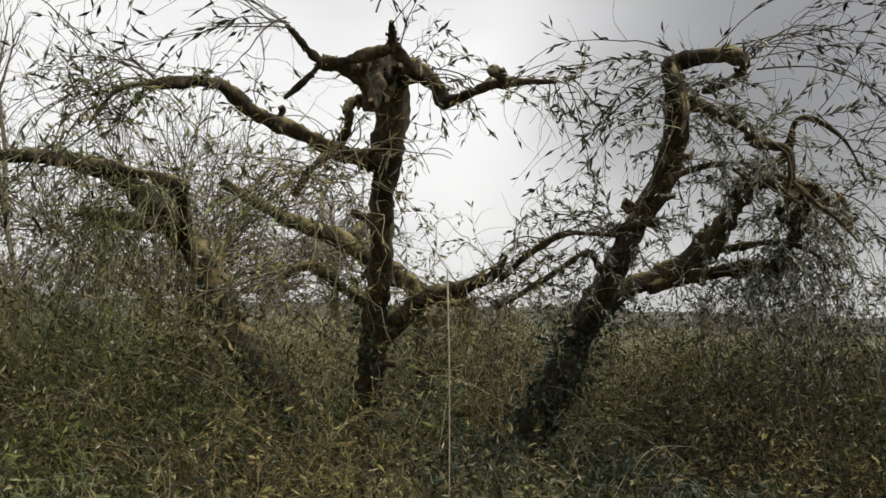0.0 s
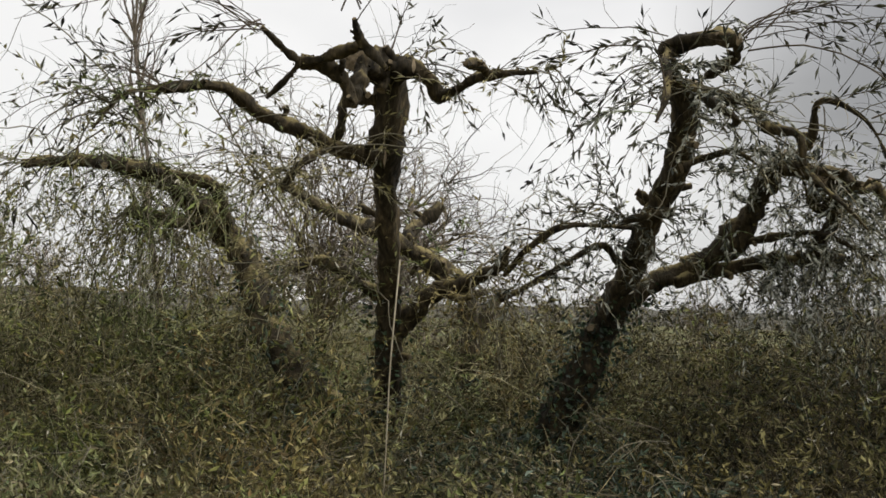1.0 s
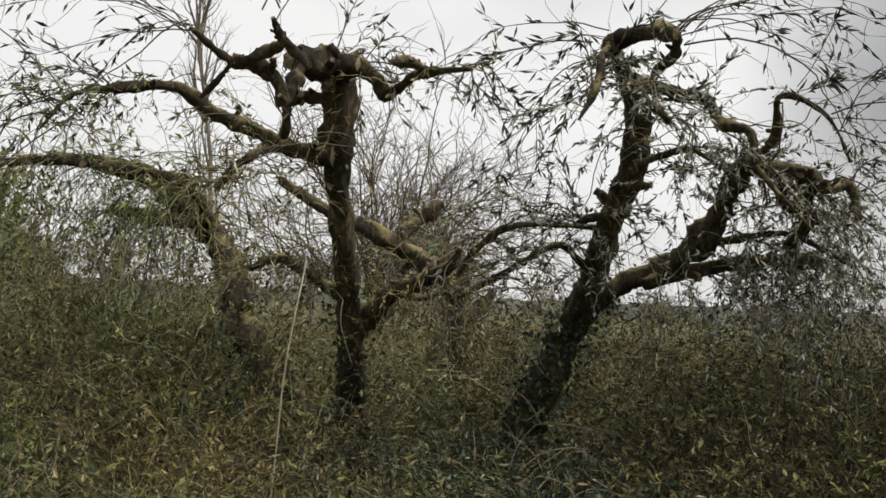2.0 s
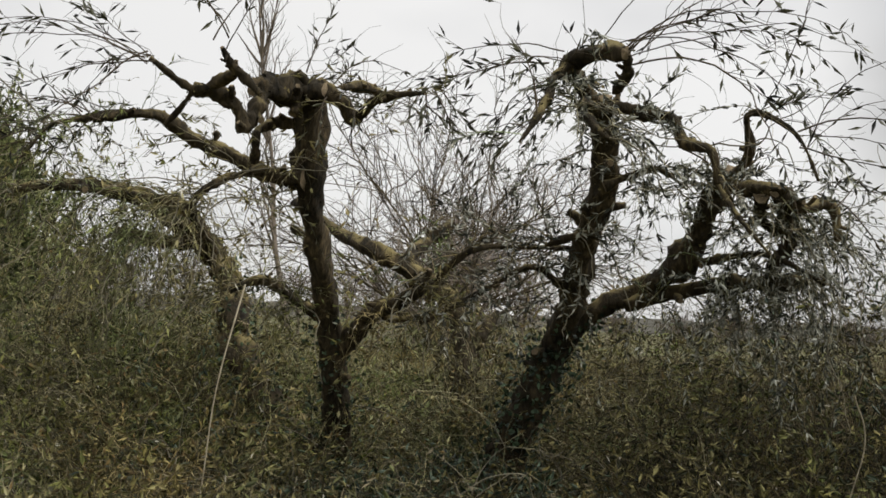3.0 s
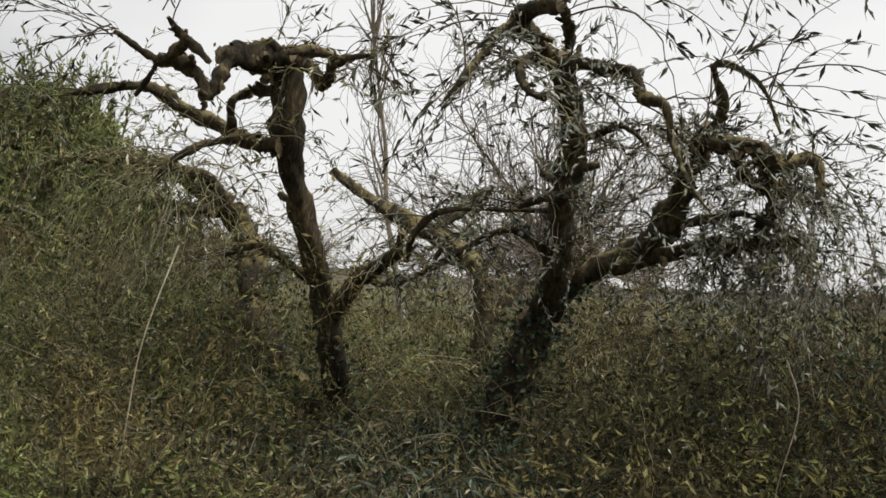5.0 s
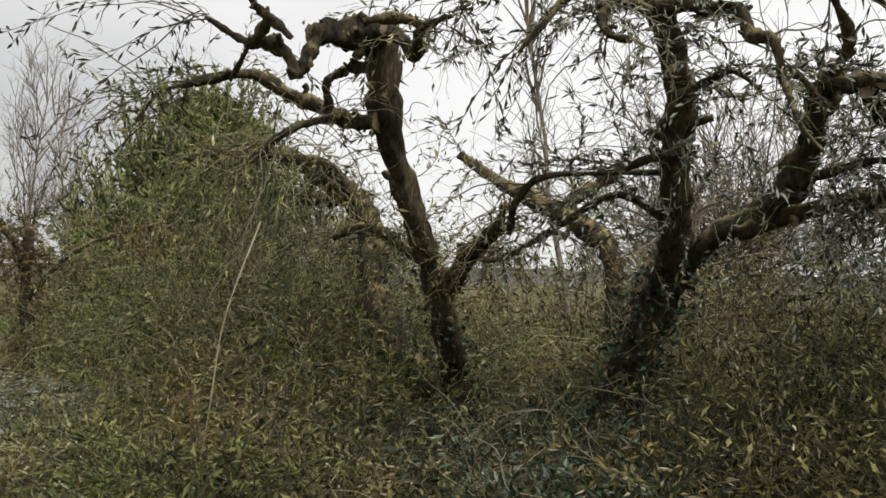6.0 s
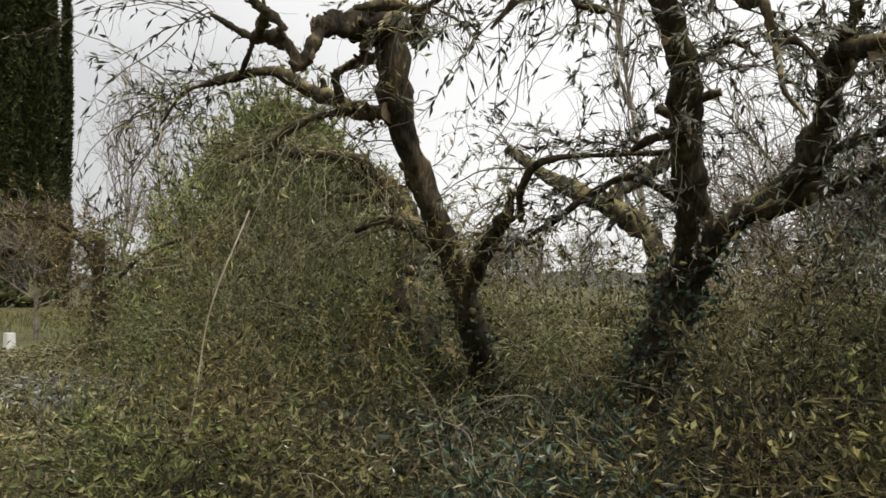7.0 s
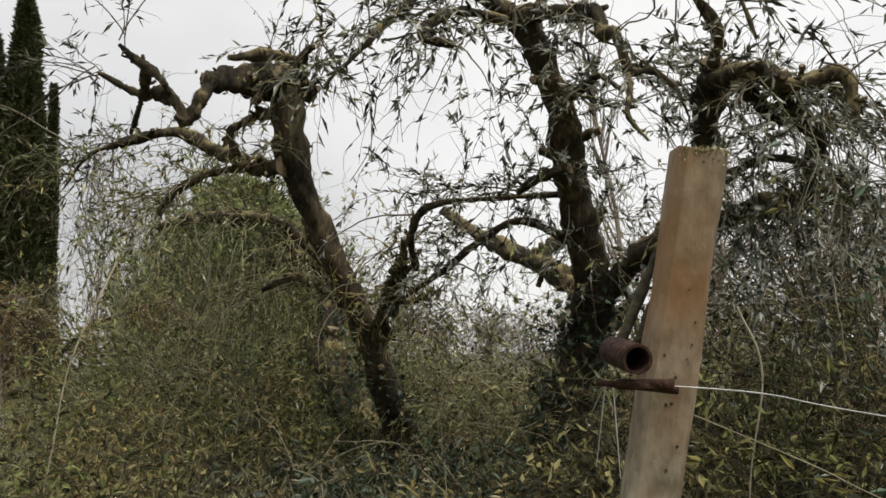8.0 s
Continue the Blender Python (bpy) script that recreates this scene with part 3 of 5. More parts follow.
# first tree: tall crooked trunk, flat cut head, long limb, and a low limb leaning the other way
A_LIMBS = [
    ("trunk", [(0.27, 9.1, 0.15), (0.3, 8.95, 0.9), (0.39, 8.6, 1.45), (0.4, 8.35, 2.0), (0.44, 8.02, 2.45), (0.44, 7.76, 2.91), (0.48, 7.53, 3.35), (0.5, 7.45, 3.9)], (0.19, 0.16, 0.13, 0.108, 0.098, 0.1, 0.122, 0.128), 0.12),
    ("cut_head", [(0.31, 6.8, 3.84), (0.36, 7.05, 3.89), (0.47, 7.28, 3.91), (0.71, 7.26, 3.93)], (0.09, 0.115, 0.12, 0.08), 0.08),
    ("limb", [(0.47, 7.45, 3.22), (0.18, 7.44, 3.26), (-0.2, 7.48, 3.42), (-0.62, 7.46, 3.6), (-0.86, 7.26, 3.75), (-1.2, 6.92, 3.65)], 0.10, 0.05),
    ("branch", [(0.64, 7.28, 3.97), (0.83, 7.3, 3.82), (0.93, 7.35, 3.71), (1.22, 7.0, 3.77), (1.48, 6.85, 3.77), (1.69, 6.75, 3.75)], 0.085, 0.018),
    ("branch", [(1.34, 6.94, 3.77), (1.26, 6.75, 3.8), (1.2, 6.58, 3.77), (1.18, 6.42, 3.72)], (0.036, 0.034, 0.034, 0.024), 0.024),
    ("branch", [(0.37, 6.85, 3.85), (0.38, 6.72, 3.65), (0.35, 6.62, 3.46)], 0.085, 0.045),
    ("branch", [(0.35, 6.62, 3.46), (0.28, 6.55, 3.65), (0.16, 6.5, 3.72), (0.0, 6.46, 3.73)], 0.06, 0.055),
    ("branch", [(0.0, 6.46, 3.73), (0.2, 6.36, 3.74), (0.38, 6.26, 3.77), (0.51, 6.18, 3.79)], 0.045, 0.03),
    ("branch", [(0.66, 6.24, 3.63), (0.57, 6.22, 3.72), (0.5, 6.16, 3.79), (0.48, 6.08, 3.84), (0.47, 6.0, 3.9)], (0.022, 0.032, 0.034, 0.024, 0.014), 0.014),
    ("branch", [(0.0, 6.46, 3.73), (-0.1, 6.35, 3.8), (-0.22, 6.21, 3.91)], 0.04, 0.02),
    ("branch", [(0.0, 6.46, 3.73), (-0.12, 6.48, 3.6), (-0.25, 6.5, 3.48)], 0.03, 0.015),
    ("branch", [(0.11, 7.25, 3.34), (0.17, 7.14, 3.5), (0.14, 7.27, 3.62), (0.2, 7.38, 3.69), (0.38, 7.42, 3.7)], (0.042, 0.036, 0.036, 0.045, 0.06), 0.06),
    ("branch", [(0.1, 7.4, 3.3), (0.01, 7.0, 3.17), (-0.09, 6.8, 3.01), (-0.17, 6.7, 2.84)], 0.045, 0.03),
    ("branch", [(-1.2, 6.92, 3.65), (-1.45, 6.75, 3.55), (-1.6, 6.6, 3.25)], 0.03, 0.01),
    ("low_limb", [(0.2, 8.85, 0.7), (-0.5, 8.95, 1.3), (-0.95, 9.15, 1.8), (-1.25, 9.5, 2.35), (-1.6, 9.7, 2.75), (-1.9, 9.5, 3.05), (-2.2, 9.0, 3.3), (-2.7, 8.7, 3.36), (-3.3, 8.56, 3.3)], (0.16, 0.16, 0.15, 0.145, 0.13, 0.115, 0.095, 0.075, 0.045), 0.045),
    ("low_branch", [(-1.75, 9.65, 2.85), (-2.1, 9.35, 2.85), (-2.5, 9.2, 2.93)], 0.11, 0.07),
    ("low_branch", [(-1.55, 9.6, 2.75), (-1.5, 9.1, 3.1), (-1.6, 8.8, 3.2), (-2.2, 8.5, 3.28)], 0.09, 0.06),
    ("low_branch", [(0.38, 8.3, 2.1), (0.12, 8.25, 2.24), (-0.08, 8.15, 2.39), (-0.2, 8.0, 2.4), (-0.36, 7.85, 2.3)], 0.07, 0.035),
    ("low_branch", [(0.38, 8.5, 1.75), (0.6, 8.42, 1.95), (0.84, 8.28, 2.16), (1.15, 8.02, 2.27), (1.4, 7.85, 2.38), (1.48, 7.8, 2.55)], (0.11, 0.095, 0.08, 0.06, 0.045, 0.03), 0.03),
    ("low_branch", [(0.84, 8.28, 2.16), (1.05, 8.3, 2.12), (1.3, 8.35, 2.18)], 0.045, 0.02),
]
A_HANG = [(14, 110, 1.0, 2.8, 0.2, 1.8), (15, 90, 1.0, 2.4, 0.15, 1.8), (16, 60, 1.0, 2.5, 0.2, 1.8), (12, 50, 0.8, 1.8, 0.3, 1.3), (13, 25, 0.5, 1.4, 0.4, 1.2), (17, 40, 0.6, 1.6, 0.3, 1.6), (18, 32, 0.5, 1.4, 0.3, 1.6), (19, 14, 0.5, 1.3, 0.3, 1.6), (2, 14, 0.4, 1.0, 0.4, 1.3), (3, 10, 0.3, 0.9, 0.3, 1.4), (0, 20, 0.5, 1.2, 0.3, 1.2)]
A_SHOOT = [((-0.22, 6.21, 3.91), (-0.8, -0.25, 0.55), 9, 0.8, 1.7, 0.75, 0.3), ((0.48, 6.02, 3.92), (-0.2, 0.0, 1.0), 4, 0.6, 1.4, 0.5, 0.35), ((-1.2, 6.92, 3.65), (-0.8, -0.2, 0.35), 9, 0.6, 1.6, 0.9, 0.4), ((-1.5, 6.7, 3.4), (-0.6, -0.2, 0.1), 8, 0.5, 1.3, 1.0, 0.4), ((1.69, 6.75, 3.75), (0.2, -0.1, -0.4), 5, 0.25, 0.7, 1.0, 0.4), ((0.55, 7.3, 4.0), (0.1, 0.0, 0.9), 2, 0.4, 0.9, 0.5, 0.4), ((0.72, 7.25, 3.9), (0.7, 0.1, 0.1), 6, 0.6, 1.5, 1.5, 0.4)]
weeping_tree("old mossy weeping tree with flat cut head and crooked limbs", (0.2, 8.9, 0.25), A_LIMBS, A_HANG, A_SHOOT, 5500, 3, ivy=[(0, 0.0, 0.45, 500, 0.11), (14, 0.0, 0.4, 700, 0.15)], leafage=M_GOLD, dead_share=5)

# second tree: hooked head, and a low limb that rises to a second head
B_LIMBS = [
    ("trunk", [(1.85, 9.05, 0.15), (1.95, 9.0, 0.9), (2.16, 8.92, 1.4), (2.43, 8.88, 2.05), (2.6, 8.53, 2.5), (2.7, 8.25, 2.86), (2.86, 7.94, 3.26), (2.88, 7.68, 3.6), (2.83, 7.53, 3.89)], (0.24, 0.2, 0.165, 0.138, 0.118, 0.105, 0.1, 0.096, 0.1), 0.1),
    ("hooked_head", [(2.79, 7.5, 3.86), (2.71, 7.3, 3.98), (2.67, 7.1, 4.03), (2.87, 6.9, 4.05), (3.1, 6.7, 3.99)], 0.085, 0.065),
    ("hooked_head", [(3.1, 6.72, 3.99), (3.1, 6.9, 3.9), (2.99, 7.3, 3.88)], 0.045, 0.04),
    ("branch", [(2.68, 7.05, 4.0), (2.6, 6.85, 3.88), (2.6, 6.65, 3.7), (2.56, 6.45, 3.5), (2.48, 6.3, 3.3)], 0.05, 0.012),
    ("branch", [(2.86, 7.35, 3.76), (2.8, 7.0, 3.74), (2.83, 6.7, 3.59), (3.01, 6.4, 3.36), (3.06, 6.6, 3.36)], 0.045, 0.02),
    ("branch", [(2.85, 7.5, 3.82), (3.0, 7.52, 3.82), (3.18, 7.55, 3.77), (3.39, 7.55, 3.72), (3.5, 7.48, 3.53), (3.68, 7.3, 3.43), (3.73, 7.34, 3.2)], 0.075, 0.03),
    ("branch", [(2.88, 7.8, 3.25), (3.08, 7.82, 3.34), (3.3, 7.72, 3.37), (3.52, 7.6, 3.2)], 0.05, 0.012),
    ("branch", [(2.85, 8.02, 2.9), (2.6, 8.0, 2.86), (2.4, 8.02, 2.79)], 0.045, 0.03),
    ("low_limb", [(2.2, 8.9, 1.7), (2.7, 8.9, 2.25), (3.16, 8.85, 2.5), (3.48, 8.64, 2.72), (3.63, 8.47, 3.02), (3.73, 8.36, 3.28), (3.86, 8.18, 3.42)], 0.14, 0.10),
    ("branch", [(3.87, 8.14, 3.4), (3.98, 7.98, 3.57), (3.94, 7.7, 3.78), (4.12, 7.62, 3.74), (4.3, 7.55, 3.56), (4.42, 7.48, 3.25)], 0.05, 0.012),
    ("second_head", [(3.79, 8.22, 3.33), (4.0, 8.1, 3.29), (4.17, 8.04, 3.26), (4.35, 8.05, 3.13), (4.6, 8.25, 3.18), (4.66, 8.2, 2.9)], 0.085, 0.04),
    ("branch", [(4.08, 8.05, 3.23), (4.1, 8.4, 3.08), (4.24, 8.58, 3.02), (4.38, 8.8, 3.07), (4.5, 8.95, 2.95)], 0.06, 0.04),
    ("branch", [(4.17, 8.0, 3.24), (4.28, 8.4, 3.22), (4.37, 8.8, 3.27), (4.36, 9.2, 3.1)], 0.06, 0.03),
    ("low_branch", [(3.51, 8.6, 2.69), (3.88, 8.42, 2.77), (4.19, 8.3, 2.77), (4.57, 8.2, 2.55)], 0.045, 0.02),
    ("low_branch", [(3.0, 8.85, 2.35), (3.61, 8.75, 2.52), (4.03, 8.72, 2.58), (4.5, 8.8, 2.6)], 0.1, 0.065),
    ("low_branch", [(4.3, 8.08, 3.2), (4.27, 8.4, 3.04), (4.34, 8.52, 2.93), (4.25, 8.62, 2.76), (4.2, 8.7, 2.62)], (0.06, 0.06, 0.065, 0.06, 0.055), 0.05),
    ("branch", [(2.58, 8.4, 2.8), (2.2, 7.9, 2.76), (1.91, 7.6, 2.71), (1.64, 7.7, 2.53), (1.45, 7.95, 2.32)], (0.024, 0.018, 0.027, 0.03, 0.024), 0.022),
    ("branch", [(2.5, 8.6, 2.45), (2.28, 8.2, 2.62), (1.98, 8.0, 2.45), (1.74, 7.95, 2.29), (1.42, 7.8, 2.1)], (0.038, 0.026, 0.024, 0.026, 0.023), 0.022),
    ("branch", [(3.73, 7.34, 3.2), (3.75, 7.6, 3.26), (3.84, 7.7, 3.14), (3.88, 7.75, 2.98)], 0.028, 0.01),
    ("branch", [(3.73, 7.34, 3.2), (3.83, 7.15, 3.0), (3.93, 6.95, 2.83), (4.06, 6.91, 2.67)], 0.026, 0.01),
]
B_HANG = [(10, 12, 0.5, 1.9, 0.2, 1.7), (11, 18, 0.6, 2.2, 0.0, 1.8), (12, 20, 0.8, 2.4, 0.0, 1.8), (13, 26, 0.5, 2.0, 0.0, 1.8), (14, 50, 0.4, 1.8, 0.0, 1.9), (15, 26, 0.4, 2.0, 0.1, 1.8), (8, 26, 0.3, 1.0, 0.5, 1.3), (6, 16, 0.5, 1.5, 0.3, 1.3), (5, 14, 0.6, 1.8, 0.3, 1.4), (3, 10, 0.6, 1.6, 0.3, 1.4), (4, 12, 0.6, 2.0, 0.2, 1.3), (16, 16, 0.5, 1.4, 0.5, 1.5), (17, 16, 0.5, 1.4, 0.3, 1.6), (7, 10, 0.5, 1.5, 0.4, 1.3), (0, 16, 0.3, 1.0, 0.4, 1.2), (9, 6, 0.6, 1.8, 0.4, 1.2)]
B_SHOOT = [((3.1, 6.7, 4.02), (0.75, -0.1, 0.75), 8, 1.2, 2.2, 0.95, 0.25), ((3.0, 6.8, 4.04), (0.9, 0.0, 0.7), 3, 1.2, 1.9, 0.9, 0.3), ((2.68, 7.0, 4.05), (-0.8, -0.15, 0.45), 5, 0.8, 1.7, 0.9, 0.3), ((2.56, 6.5, 3.5), (-0.5, -0.2, 0.1), 5, 0.5, 1.4, 0.9, 0.4), ((4.3, 7.45, 3.55), (0.7, -0.1, 0.35), 5, 0.6, 1.6, 0.9, 0.35), ((3.94, 7.5, 3.76), (0.5, 0.0, 0.5), 3, 0.6, 1.4, 0.9, 0.4), ((4.6, 8.2, 3.2), (0.7, 0.0, 0.3), 4, 0.6, 1.6, 0.9, 0.4), ((3.5, 7.5, 3.55), (0.4, -0.2, 0.4), 2, 0.5, 1.2, 1.0, 0.4), ((2.7, 7.1, 4.0), (-0.7, 0.3, 0.3), 4, 0.9, 2.0, 1.3, 0.35), ((2.4, 8.02, 2.8), (-0.8, 0.0, 0.3), 6, 0.5, 1.2, 1.2, 0.4)]
weeping_tree("old mossy weeping tree with hooked head and ivy at its foot", (1.85, 9.05, 0.25), B_LIMBS, B_HANG, B_SHOOT, 9800, 5, ivy=[(0, 0.0, 0.36, 2200, 0.15), (8, 0.0, 0.2, 300, 0.1)], leafage=M_GREYGREEN, dead_share=5, leaf_size=0.95)

# third tree, behind the two
T_LIMBS = [
    ("trunk", [(1.05, 11.1, 0.15), (1.0, 11.0, 1.2), (0.9, 11.1, 2.2), (0.6, 11.2, 2.5), (0.22, 11.2, 2.72), (-0.1, 11.05, 2.9), (-0.83, 11.46, 3.19), (-1.6, 11.75, 3.6)], 0.17, 0.09),
    ("branch", [(0.3, 11.2, 2.68), (0.1, 11.7, 2.95), (0.15, 12.2, 3.16), (0.44, 12.4, 3.43)], 0.10, 0.09),
    ("branch", [(0.97, 11.05, 1.6), (1.15, 11.3, 2.0), (1.3, 11.5, 2.25)], 0.09, 0.06),
]
T_HANG = [(0, 12, 0.5, 1.3, 0.3, 1.6), (1, 8, 0.5, 1.3, 0.3, 1.6), (2, 6, 0.5, 1.2, 0.3, 1.6)]
T_SHOOT = [((-1.65, 11.8, 3.65), (-0.3, 0.0, 0.7), 4, 0.4, 1.0, 0.9, 0.5), ((0.44, 12.4, 3.43), (0.2, 0.0, 0.8), 3, 0.4, 1.0, 0.9, 0.5)]
weeping_tree("gnarled weeping tree with short stumpy limbs", (1.05, 11.1, 0.25), T_LIMBS, T_HANG, T_SHOOT, 700, 9)


# a small brown one further off
S_LIMBS = [
    ("trunk", [(-7.3, 9.0, 0.1), (-7.2, 9.0, 0.8), (-7.45, 9.05, 1.6), (-7.3, 9.0, 2.6)], 0.13, 0.08),
    ("branch", [(-7.4, 9.0, 1.5), (-7.0, 9.6, 2.3), (-6.3, 10.6, 2.75)], 0.06, 0.03),
    ("branch", [(-7.4, 9.0, 1.9), (-8.1, 9.2, 2.5), (-8.9, 9.4, 2.7)], 0.06, 0.03),
    ("branch", [(-7.35, 9.0, 2.2), (-7.5, 8.4, 2.75), (-7.9, 7.7, 2.85)], 0.05, 0.03),
]
S_HANG = [(0, 70, 0.5, 1.3, 0.3, 1.7), (1, 100, 0.6, 1.5, 0.3, 1.7), (2, 80, 0.6, 1.5, 0.3, 1.7), (3, 70, 0.5, 1.4, 0.3, 1.7)]
S_SHOOT = [((-7.3, 9.0, 2.6), (0.0, 0.0, 0.8), 6, 0.4, 0.8, 1.2, 0.6)]
weeping_tree("small weeping tree with a brown twiggy crown", (-7.3, 9.0, 0.25), S_LIMBS, S_HANG, S_SHOOT, 10000, 11, leafage=M_OCHRE)


# ---- bare trees behind ----
def bare_tree_mesh(seed, height, spread, levels=4, base_r=0.12, kids=(9, 7, 5), rise=0.9, curl=-0.35, wob=0.16):
    gen = np.random.default_rng(seed)
    trunk = droop([(0, 0, 0)], [(gen.normal(0, 0.05), gen.normal(0, 0.05), 1)], [height], 12, 0.0, 0.04, gen)
    made, cur, r, ln = [(trunk, base_r, base_r * 0.15)], trunk, base_r * 0.45, height * spread
    for k in range(levels - 1):
        count = len(cur) * kids[min(k, len(kids) - 1)] * (2 if k == 0 else 1)
        p, w = along(cur, count, gen, 0.22 if k == 0 else 0.2)
        w = w / (np.linalg.norm(w, axis=1, keepdims=True) + 1e-9)
        side = gen.normal(0, 1, (count, 3))
        side /= np.linalg.norm(side, axis=1, keepdims=True)
        d = w * rise + side * 0.75
        scale = np.where(p[:, 2] > 0, 1 - 0.55 * np.clip(p[:, 2] / height, 0, 1), 1)
        nxt = droop(p, d, ln * scale * gen.uniform(0.5, 1.1, count), 7, curl, wob, gen)
        made.append((nxt, r, r * 0.25))
        cur, r, ln = nxt, r * 0.42, ln * 0.5
    return made


def bare_tree(label, place, seed, height, spread, group, base_r=0.12, kids=(9, 7, 5), rise=0.9, levels=4, curl=-0.35, wob=0.16):
    tree = thing("bare_tree", place, label, "tree", group)
    for i, (paths, r0, r1) in enumerate(bare_tree_mesh(seed, height, spread, levels, base_r, kids, rise, curl, wob)):
        name = ("trunk", "limb", "branchwork", "twig_haze")[min(i, 3)]
        if i == 1 and group == "bare trees":
            for line in paths:
                part(name, tubes(name, line[None], [r0], [r1], 4), M_BARE, tree)
            continue
        ob = part(name, tubes(name, paths, np.full(len(paths), r0), np.full(len(paths), max(r1, 0.004)), 6 if i == 0 else 3), M_BARE, tree)
        if i:
            ob["kind"] = "stuff"
    return tree


gz = lambda x, y: float(ground_z(x, y))
poplar = bare_tree("slender leafless tree with a haze of fine twigs", (-20.8, 16.6, gz(-20, 16)), 21, 7.4, 0.55, "bare trees", 0.065, (12, 7, 4), 1.0)
copy_thing(poplar, pose(-24.5, 20.5, gz(-20, 16), 0, 0, 200))
bare_tree("very tall slender leafless tree beyond the field", (-15.6, 42.1, 0.2), 22, 19.0, 0.36, "bare trees", 0.17, (11, 5, 3), 1.2)



def vase_tree(place, height, seed):
    """A leafless tree of many thin stems that fan out from the ground into a round crown."""
    gen = np.random.default_rng(seed)
    tree = thing("bare_tree", place, "round leafless tree of many thin stems beyond the field", "tree", "bare trees")
    d = np.concatenate([gen.normal(0, 0.36, (30, 2)), np.ones((30, 1))], 1)
    main = droop(gen.normal(0, 0.2, (30, 3)) * (1, 1, 0), d, gen.uniform(0.6, 1.05, 30) * height, 12, 0.03, 0.16, gen)
    for line in main:
        part("stem", tubes("stem", line[None], [gen.uniform(0.06, 0.1)], [0.022], 5), M_SCRUB, tree)
    cur, ln, r = main, height * 0.36, 0.034
    for name, kids in (("branchwork", 14), ("twig_haze", 6)):
        q, w = along(cur, len(cur) * kids, gen, 0.2)
        w = w / (np.linalg.norm(w, axis=1, keepdims=True) + 1e-9) + gen.normal(0, 0.48, w.shape)
        cur = droop(q, w, gen.uniform(0.4, 1.1, len(q)) * ln, 7, 0.12 if name == "twig_haze" else 0.0, 0.3, gen)
        part(name, tubes(name, cur, np.full(len(q), r), np.full(len(q), r * 0.5)), M_BARE if name == "twig_haze" else M_SCRUB, tree)["kind"] = "stuff"
        ln, r = ln * 0.5, r * 0.55


vase_tree((-10.0, 48.6, 0.2), 14.5, 38)
shrub = bare_tree("round bushy leafless tree", (-16.2, 15.6, gz(-16.2, 15.6)), 33, 3.2, 0.85, "bare trees", 0.08, (13, 8, 5), 0.75, 4, -0.12, 0.3)
for x, y, a in ((-0.3, 17.2, 140), (-13.0, 22.5, 310), (-17.0, 24.0, 30), (-28.0, 24.0, 120), (14.0, 21.0, 80), (-19.5, 13.5, 190), (-14.5, 14.8, 45), (-16.5, 17.0, 165), (-13.5, 17.8, 290)):
    copy_thing(shrub, pose(x, y, gz(x, y), 0, 0, a))
bush_tree = bare_tree("low brown leafless thorn bush at the field edge", (6.0, 62.0, 0.2), 35, 2.6, 1.1, "field hedge", 0.08, (12, 8, 5), 0.7, 4, -0.1, 0.3)
for k in range(26):
    x = -62 + 4.6 * k + float(rng.normal(0, 1.2))
    tall = Matrix.Scale(1.8 if x < -6 else 1.0, 4)
    copy_thing(bush_tree, pose(x, 66 + 0.25 * abs(x) * math.sin(k) + float(rng.normal(0, 2)), 0.2, 0, 0, 50 * k) @ tall)


# ---- evergreens ----
def leaf_cloud(name, count, radius, height, gen, shape, size, mat, parent, label=""):
    """Leaves through a bumpy volume, upright, thicker near its skin."""
    h = gen.random(count)
    th = gen.uniform(0, 2 * math.pi, count)
    lobes = np.array([0.7 + 0.6 * noise.noise(Vector((math.cos(a) * 1.8, math.sin(a) * 1.8, b * 5))) + 0.35 * noise.noise(Vector((math.cos(a) * 6, math.sin(a) * 6, b * 9))) for a, b in zip(th, h)])
    r = radius * shape(h) * lobes * gen.random(count) ** 0.35
    p = np.stack([r * np.cos(th), r * np.sin(th), h * height], 1)
    w = np.stack([np.cos(th), np.sin(th), 0.7 + 0 * th], 1) + gen.normal(0, 0.5, (count, 3))
    ob = part(name, leaves(name, p, w, gen.uniform(0.6, 1.3, count) * size, gen.uniform(0.25, 0.45, count) * size, gen), mat, parent, label)
    ob["kind"] = "stuff"


def evergreen(name, label, category, place, radius, height, count, size, shape, mat, seed):
    gen = np.random.default_rng(seed)
    t = thing(name, place, label, category, name + "s")
    part("trunk", limb_mesh("trunk", [(0, 0, -0.05), (0.03, 0, height * 0.4), (0, 0.02, height * 0.9)], radius * 0.09 + 0.02, 0.015, seed), M_BARK, t)
    # Added solid core, unseen among the leaves, to stop sky light passing through.
    core = [(0, 0, height * f) for f in (0.02, 0.2, 0.45, 0.7, 0.93)]
    slim = height > 4 * radius
    part("filler_core", limb_mesh("filler_core", core, radius * (0.7 if slim else 0.3), radius * (0.1 if slim else 0.12), seed + 3, 0.8), mat, t)
    leaf_cloud("foliage", count, radius, height, gen, shape, size, mat, t)
    return t


